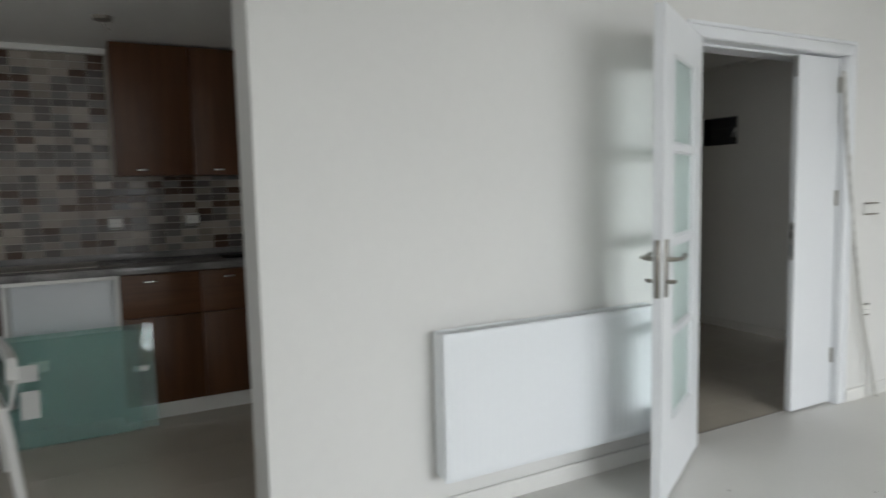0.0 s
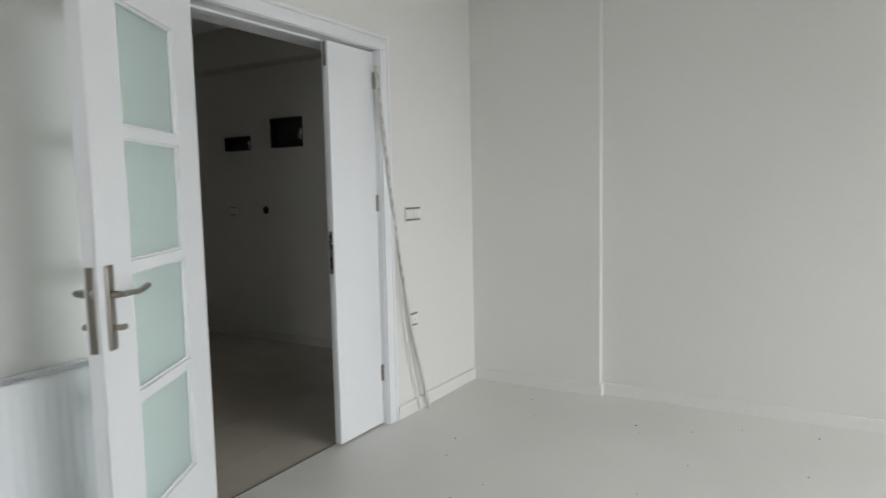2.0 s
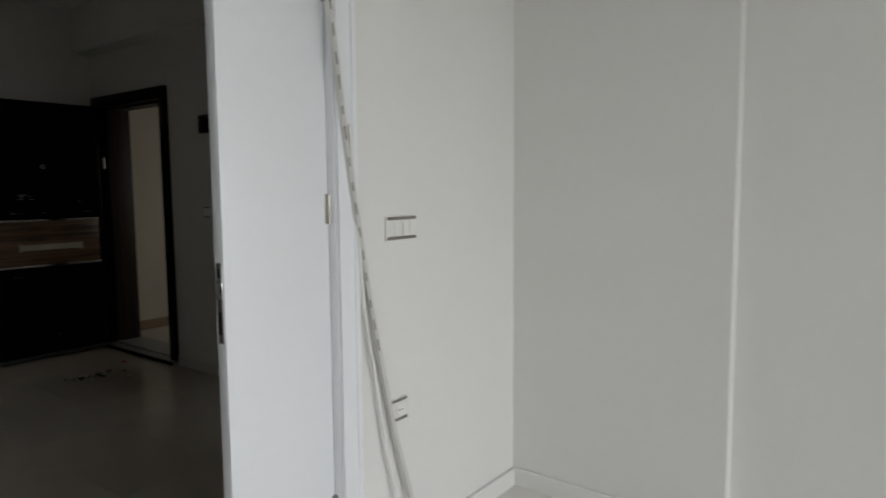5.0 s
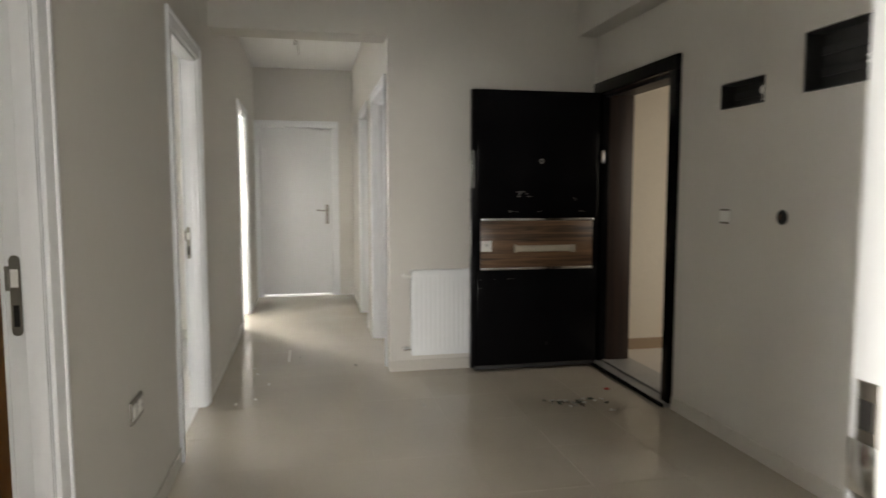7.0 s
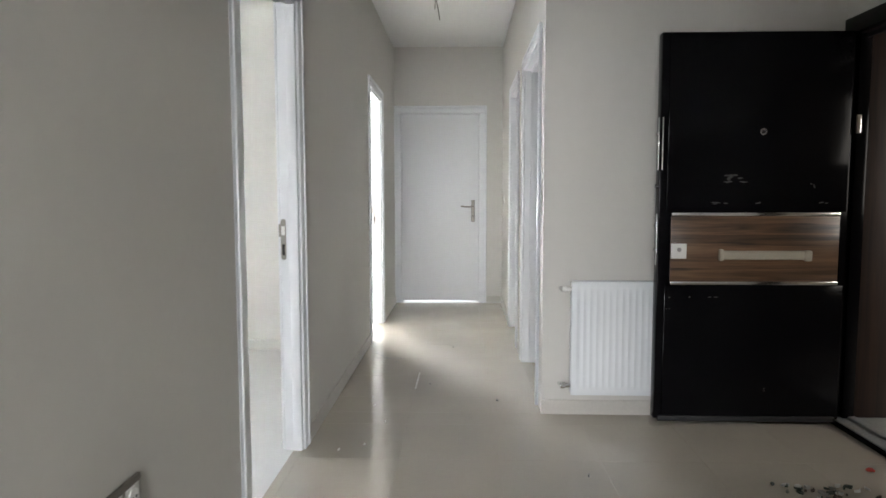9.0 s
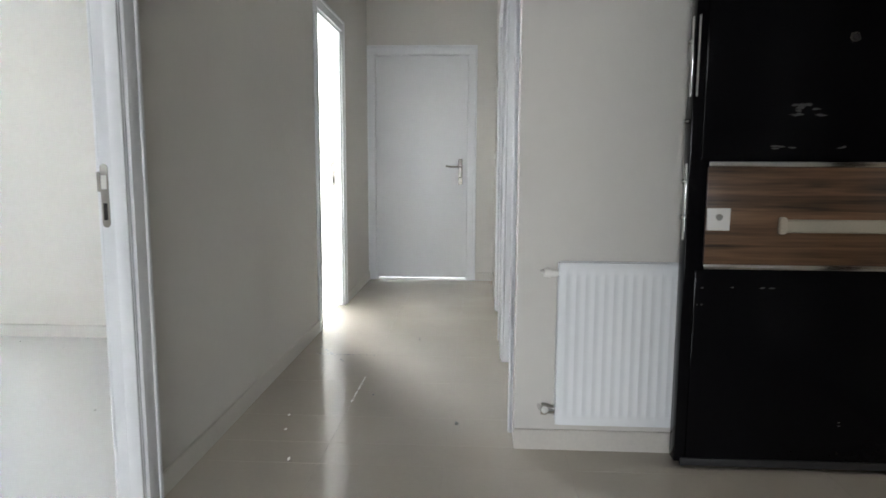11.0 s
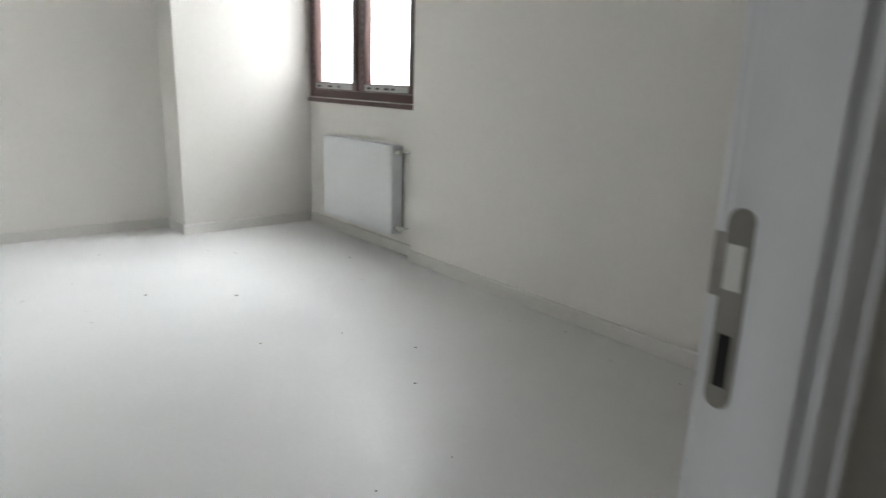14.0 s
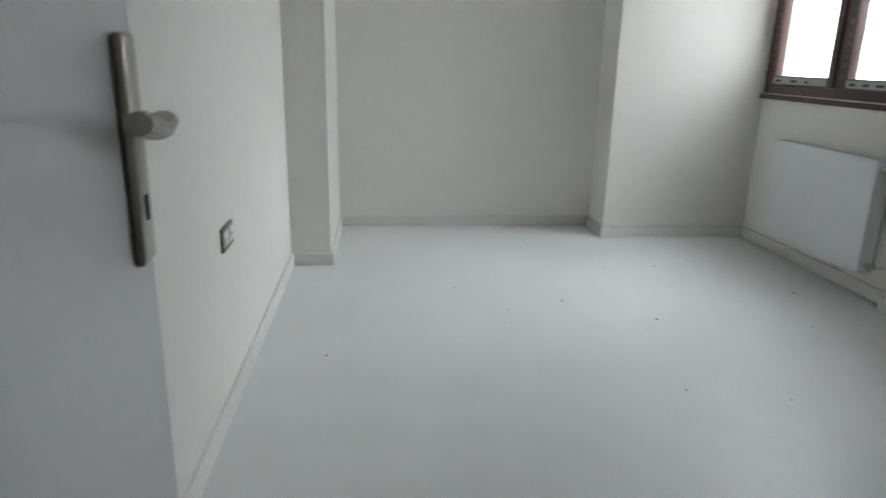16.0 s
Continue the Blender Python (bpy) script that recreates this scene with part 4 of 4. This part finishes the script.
SHARDC.append(mat("shard_pale", (0.55, 0.55, 0.52), 0.5))
for k in range(34):
    c = (0, 3, 1, 2, 3, 0)[k % 6]
    scrap(5.27 + rng.gauss(0, 0.085), 6.18 + rng.gauss(0, 0.07), rng.uniform(0.008, 0.026), SHARDC[c], ("small dark torn scrap lying on the floor tiles", "small grey torn scrap lying on the floor tiles", "small brown torn scrap lying on the floor tiles", "small pale glassy flake lying on the floor tiles")[c])
scrap(5.56, 6.39, 0.022, REDB, "small red plastic scrap lying on the floor tiles")
for x, y in ((3.30, 7.35), (3.33, 7.20), (3.36, 6.62), (3.62, 7.62), (3.75, 8.6), (3.42, 6.93), (4.02, 7.3), (3.25, 6.55), (4.35, 6.3)):
    scrap(x, y, rng.uniform(0.006, 0.013), PLASTIC if x < 3.5 else SHARDC[1], "tiny pale crumb of plaster on the floor tiles")


def specks(name, x0, x1, y0, y1, n, seed, label):
    r = random.Random(seed)
    bm = bmesh.new()
    for _ in range(n):
        x, y, s = r.uniform(x0, x1), r.uniform(y0, y1), r.uniform(0.0025, 0.008)
        a0, st = r.uniform(0, 3.1), r.uniform(0.3, 0.8)
        k = r.randint(4, 6)
        up, lo = [], []
        for i in range(k):
            a = 6.283 * i / k
            px, py = s * math.cos(a), s * st * math.sin(a)
            up.append(bm.verts.new((x + px * math.cos(a0) - py * math.sin(a0), y + px * math.sin(a0) + py * math.cos(a0), 0.0022)))
            lo.append(bm.verts.new((up[-1].co.x, up[-1].co.y, 0.0004)))
        bm.faces.new(up)
        for i in range(k):
            bm.faces.new((lo[i], lo[(i + 1) % k], up[(i + 1) % k], up[i]))
    return tagged(part(name, bm, SHARDC[2], smooth=False), label, "crumbs", "", "stuff")




def joint_flakes(x0, y0, x1, y1, n, seed, material, label):
    """Broken flakes of plaster lying along a tile joint."""
    r = random.Random(seed)
    bm = bmesh.new()
    for i in range(n):
        u = (i + r.random()) / n
        x, y, h = x0 + (x1 - x0) * u, y0 + (y1 - y0) * u, r.uniform(0.0008, 0.0025)
        k, s, turn = r.randint(4, 6), r.uniform(0.003, 0.009), r.uniform(0, 6)
        ring = [(x + s * r.uniform(0.6, 1.2) * math.cos(turn + 6.283 * j / k), y + s * r.uniform(0.8, 1.9) * math.sin(turn + 6.283 * j / k)) for j in range(k)]
        up, lo = [bm.verts.new((*p, h)) for p in ring], [bm.verts.new((*p, 0.0002)) for p in ring]
        bm.faces.new(up)
        for j in range(k):
            bm.faces.new((lo[j], lo[(j + 1) % k], up[(j + 1) % k], up[j]))
    return tagged(part("plaster_flakes", bm, material, smooth=False), label, "crumbs", "", "stuff")


joint_flakes(3.535, 7.53, 3.537, 7.88, 20, 1, PLASTIC, "pale plaster flakes along a floor tile joint")
joint_flakes(3.17, 8.27, 3.53, 8.262, 14, 2, SHARDC[1], "grey grime flakes along a floor tile joint")
joint_flakes(3.18, 8.42, 3.38, 8.13, 8, 3, SHARDC[1], "grey grime flakes on the floor tiles")
specks("floor_crumbs", 2.6, 5.4, -0.6, 2.75, 42, 3, "scattered dark crumbs on the living room floor")
specks("floor_crumbs", -1.4, 2.6, 5.6, 8.4, 28, 5, "scattered dark crumbs on the bedroom floor")

# ---------------- hanging wires ----------------
cw = thing("ceiling_wire", pose(3.61, 8.85, 2.735), "bare lamp wires hanging from the corridor ceiling", "wire")
part("wire", sweep(bmesh.new(), [(0, 0, 0), (0.004, 0.0, -0.06), (0.02, 0.01, -0.13), (0.03, 0.02, -0.20)], 0.0035, 6), GREYP, cw)
part("wire", sweep(bmesh.new(), [(0.006, 0, 0), (-0.004, 0.0, -0.05), (-0.008, 0.01, -0.12)], 0.0035, 6), GREYP, cw)
part("hole", rod(bmesh.new(), (0, 0, -0.002), (0, 0, 0), 0.016, 12), HOLE, cw)
ks = thing("ceiling_rose", pose(0.725, 4.50, 2.275), "round grey lamp base on the kitchen ceiling", "lamp base")
part("disc", rod(bmesh.new(), (0, 0, -0.018), (0, 0, 0), 0.045, 24, 0.05), GREYP, ks)
part("wire", sweep(bmesh.new(), [(0, 0, -0.015), (0.01, 0.01, -0.05), (0.03, 0.0, -0.065)], 0.003, 6), GREYP, ks)

# ---------------- kitchen ----------------
KF, KW = 4.815, 5.359


def bar_handle(parent, x, y, z):
    bm = box(x - 0.03, x + 0.03, y - 0.022, y - 0.014, z - 0.006, z + 0.006, bevel=0.003)
    bx(bm, x - 0.027, x - 0.017, y - 0.015, y, z - 0.005, z + 0.005)
    bx(bm, x + 0.017, x + 0.027, y - 0.015, y, z - 0.005, z + 0.005)
    part("handle", bm, CHROME, parent, "small bright bar handle")


def base_unit(x, w):
    c = thing("base_cabinet", pose(x, KF, 0), "dark reddish-brown wooden kitchen base cabinet with drawer and door", "cabinet", "kitchen base cabinets")
    part("body", box(0.001, w - 0.001, 0.02, KW - KF - 0.004, 0.10, 0.893, bevel=0.001), CABWOOD, c)
    dr = part("drawer", box(0.003, w - 0.003, 0.0, 0.019, 0.634, 0.888, bevel=0.002), CABWOOD_H, c)
    bar_handle(dr, w * 0.37, 0.0, 0.846)
    part("door", box(0.003, w - 0.003, 0.0, 0.019, 0.106, 0.629, bevel=0.002), CABWOOD, c)
    part("plinth", box(0.0005, w - 0.0005, 0.05, 0.066, 0.0, 0.099), PLASTIC, c, "white plinth")
    return c


b0 = base_unit(0.727, 0.446)
for k in (1, 2):
    copy_thing(b0, pose(0.727 + k * 0.446, KF, 0))


def wall_unit(x, w):
    c = thing("wall_cabinet", pose(x, 5.035, 1.472), "dark reddish-brown wooden kitchen wall cabinet", "cabinet", "kitchen wall cabinets")
    part("body", box(0.001, w - 0.001, 0.02, KW - 5.035 - 0.004, 0.0, 0.79, bevel=0.001), CABWOOD, c)
    dr = part("door", box(0.002, w - 0.002, 0.0, 0.019, 0.0, 0.79, bevel=0.002), CABWOOD, c)
    bar_handle(dr, w * 0.33, 0.0, 0.034)
    return c


u0 = wall_unit(0.755, 0.446)
for k in (1, 2):
    copy_thing(u0, pose(0.755 + k * 0.446, 5.035, 1.472))
tall = thing("cabinet_end_panel", pose(2.655, KF, 0), "tall brown wooden end panel standing against the kitchen wall", "panel")
part("board", box(0, 0.031, 0.0, KW - KF + 0.005, 0.0, 2.2, bevel=0.001), mat("panel_edge", (0.42, 0.19, 0.06), 0.45, var=0.15, scale=20), tall)
plate_unit("light_switch", pose(2.205, 5.365, 1.183), 1, "switch", "white light switch on the bare kitchen wall")
wt = thing("worktop", pose(0, 0, 0), "speckled grey granite kitchen worktop", "worktop")
part("slab", box(-0.9, 2.07, KF - 0.02, KW - 0.001, 0.8955, 0.938, bevel=0.004), GRANITE, wt)
part("upstand", box(-0.9, 2.07, KW - 0.022, KW - 0.002, 0.9385, 0.98, bevel=0.002), GRANITE, wt)
hob = thing("hob", pose(1.36, 4.97, 0.9385), "flat black glass hob set on the worktop", "hob")
part("glass_top", box(0, 0.5, 0, 0.32, 0, 0.008, bevel=0.002), BLACK, hob)
snk = thing("sink", pose(0.02, 4.94, 0.9385), "steel kitchen sink rim in the worktop", "sink")
bm = bmesh.new()
for q in ((0, 0.6, 0, 0.03), (0, 0.6, 0.33, 0.36), (0, 0.03, 0.03, 0.33), (0.57, 0.6, 0.03, 0.33)):
    bx(bm, q[0], q[1], q[2], q[3], 0, 0.006, bevel=0.0015, seg=1)
part("rim", bm, STEEL, snk)
part("bowl", box(0.03, 0.57, 0.03, 0.33, 0.0, 0.002), STEEL, snk)
app = thing("appliance_bay", pose(0.15, KF, 0), "open grey-white appliance bay under the worktop", "cabinet")
part("side_panel", box(0.555, 0.575, 0.0, 0.53, 0.0, 0.872, bevel=0.001), PLASTIC, app)
part("side_panel", box(0.0, 0.02, 0.0, 0.53, 0.0, 0.872, bevel=0.001), PLASTIC, app)
part("top_rail", box(0.0, 0.575, 0.0, 0.05, 0.8725, 0.894, bevel=0.001), PLASTIC, app)
part("back_panel", box(0.021, 0.554, 0.20, 0.215, 0.0, 0.872), ENAMEL, app, "plain grey-white panel")
b1 = copy_thing(b0, pose(-0.31, KF, 0))
solid("cornice_kitchen", box(-0.9, 0.75, KW - 0.04, KW - 0.001, 2.235, 2.2745, bevel=0.008), PVC, "white cornice over the kitchen tiles", "cornice")


def glass_sheet(x0, x1, yb, yt, h, rz, label, tags):
    """A loose sheet of glass leaning back against the cabinets."""
    lean = math.degrees(math.atan2(yt - yb, h))
    g = thing("glass_sheet", pose(x0, yb, 0.002, -lean, 0, rz), label, "glass sheet", "glass sheets leaning in the kitchen")
    w = x1 - x0
    part("sheet", box(0, w, 0, 0.008, 0, math.hypot(h, yt - yb), bevel=0.0012, seg=1), GREEN, g)
    # thin white rectangles just in front of the sheet
    for (a, b, lo, hi) in tags:
        part("paper_label", box(a, b, -0.0012, -0.0002, lo, hi), PLASTIC, g, "flat white patch on the glass", smooth=False)
    return g


glass_sheet(0.15, 0.885, 4.72, 4.80, 0.60, 1.0, "greenish glass sheet leaning on the kitchen cabinets", ((0.10, 0.2, 0.40, 0.46), (0.62, 0.70, 0.33, 0.36)))
glass_sheet(-0.25, 0.80, 4.69, 4.775, 0.575, 1.0, "second greenish glass sheet leaning in front", ((0.40, 0.55, 0.36, 0.45), (0.46, 0.55, 0.16, 0.31)))

# white plastic chair at the edge of the kitchen
ch = thing("plastic_chair", pose(-0.02, 4.16, 0, 0, 0, 12), "white moulded plastic chair standing on the kitchen floor", "chair")
part("seat", box(-0.22, 0.22, -0.21, 0.22, 0.415, 0.437, bevel=0.01, seg=3), PLASTIC, ch)
bm = bmesh.new()
for k in range(5):
    bx(bm, -0.19 + k * 0.08, -0.13 + k * 0.08, 0.205, 0.222, 0.44, 0.78, bevel=0.006)
bx(bm, -0.21, 0.21, 0.20, 0.228, 0.775, 0.84, bevel=0.012, seg=3)
part("backrest", bm, PLASTIC, ch)
for sx in (-1, 1):
    part("armrest", sweep(bmesh.new(), [(sx * 0.235, -0.21, 0.43), (sx * 0.245, -0.22, 0.56), (sx * 0.25, -0.17, 0.635), (sx * 0.25, 0.0, 0.655), (sx * 0.24, 0.21, 0.67)], 0.024, 10, 0.7), PLASTIC, ch)
    for sy in (-1, 1):
        part("leg", sweep(bmesh.new(), [(sx * 0.20, sy * 0.19, 0.42), (sx * 0.215, sy * 0.205, 0.3), (sx * 0.23, sy * 0.225, 0.12), (sx * 0.24, sy * 0.235, 0.0)], 0.023, 8), PLASTIC, ch)

# ---------------- floor tiles of hall, corridor and kitchen ----------------
TW, TX, TY = 0.45, 3.535, 6.915
RECTS = [(XW, XE, YH, YR), (XW, XC, YR, YE), (3.30, 4.51, 3.036, YH), (XB, XW, 3.40, 4.23), (3.04, XW, 5.80, 6.553), (3.04, XW, 8.835, 9.555),
         (XC, 4.31, 7.31, 8.18), (XC, 4.31, 8.70, 9.42), (-3.1, XB, YH, 5.365), (XE - 0.05, XE, 5.99, 7.05)]
bm = bmesh.new()
for a, b, c, d in RECTS[:-1]:
    bx(bm, a, b, c, d, -0.03, -0.0012)
floor_hall = solid("floor_hall", bm, GROUT, "polished beige-grey porcelain tile floor of hall and kitchen", "floor")
TILES = {}


def tile_mesh(w, d, t, ch, name, material):
    """A chamfered slab with its top at z = 0, shared between alike tiles."""
    key = (round(w, 3), round(d, 3), name)
    if key not in TILES:
        me = bpy.data.meshes.new(name)
        lo = [(0, 0, -t), (w, 0, -t), (w, d, -t), (0, d, -t)]
        md = [(0, 0, -ch), (w, 0, -ch), (w, d, -ch), (0, d, -ch)]
        up = [(ch, ch, 0), (w - ch, ch, 0), (w - ch, d - ch, 0), (ch, d - ch, 0)]
        F = [(8, 9, 10, 11)]
        for i in range(4):
            j = (i + 1) % 4
            F += [(i, j, 4 + j, 4 + i), (4 + i, 4 + j, 8 + j, 8 + i)]
        me.from_pydata(lo + md + up, [], F)
        me.materials.append(material)
        TILES[key] = me
    return TILES[key]


rng = random.Random(2)
for a, b, c, d in RECTS[:-1]:
    i0, i1 = math.floor((a - TX) / TW), math.ceil((b - TX) / TW)
    j0, j1 = math.floor((c - TY) / TW), math.ceil((d - TY) / TW)
    for i in range(i0, i1):
        for j in range(j0, j1):
            x0, x1 = max(a, TX + i * TW) + 0.0005, min(b, TX + (i + 1) * TW) - 0.0005
            y0, y1 = max(c, TY + j * TW) + 0.0005, min(d, TY + (j + 1) * TW) - 0.0005
            if x1 - x0 < 0.012 or y1 - y0 < 0.012:
                continue
            o = new("tile", tile_mesh(x1 - x0, y1 - y0, 0.009, 0.0003, "tile", TILE))
            o.parent = floor_hall
            o.matrix_basis = pose(x0, y0, rng.uniform(-0.0002, 0.0), rng.uniform(-0.012, 0.012), rng.uniform(-0.012, 0.012))

# ---------------- kitchen wall tiles ----------------
backing = solid("wall_tiles_kitchen", box(-0.9, 2.07, 5.3595, 5.3645, 0.93, 2.26), GROUT, "small mixed beige, grey and brown tiles on the kitchen wall", "wall tiles")
TC = [mat("tile_beige", (0.27, 0.235, 0.20), 0.22, rand=0.1), mat("tile_taupe", (0.115, 0.10, 0.09), 0.2, rand=0.15), mat("tile_grey", (0.19, 0.175, 0.165), 0.2, rand=0.12),
      mat("tile_brown", (0.085, 0.05, 0.034), 0.2, rand=0.15), mat("tile_sand", (0.36, 0.315, 0.265), 0.24, rand=0.08)]
WT, HT = 0.101, 0.0465
verts, faces = [], []
rng = random.Random(21)
for i in range(30):
    for j in range(28):
        x0, z0 = -0.88 + i * WT, 0.935 + j * HT
        if x0 + WT > 2.07 or z0 + HT > 2.25:
            continue
        if x0 > 0.70 and z0 > 1.49:
            continue
        kind = rng.choices((0, 1, 2, 3, 4), (26, 17, 16, 17, 24))[0]
        near = -0.2 < x0 < 1.62
        if near:
            me = tile_mesh(WT - 0.004, HT - 0.004, 0.0045, 0.0008, "tile_%d" % kind, TC[kind])
            o = new("tile", me)
            o.parent = backing
            o.matrix_basis = pose(x0, 5.3595 - 0.0042, z0, 90 + rng.uniform(-0.4, 0.4), rng.uniform(-0.25, 0.25), 0)
        else:
            n = len(verts)
            x1, z1, y0, y1 = x0 + WT - 0.004, z0 + HT - 0.004, 5.3553, 5.3595
            verts += [(x0, y0, z0), (x1, y0, z0), (x1, y0, z1), (x0, y0, z1), (x0, y1, z0), (x1, y1, z0), (x1, y1, z1), (x0, y1, z1)]
            faces += [(n, n + 1, n + 2, n + 3), (n, n + 4, n + 5, n + 1), (n + 1, n + 5, n + 6, n + 2), (n + 2, n + 6, n + 7, n + 3), (n + 3, n + 7, n + 4, n)]
me = bpy.data.meshes.new("far_tiles")
me.from_pydata(verts, [], faces)
me.materials.append(TC[2])
far_tiles = tagged(new("far_tiles", me), "", "", "", "stuff")
far_tiles.parent = backing
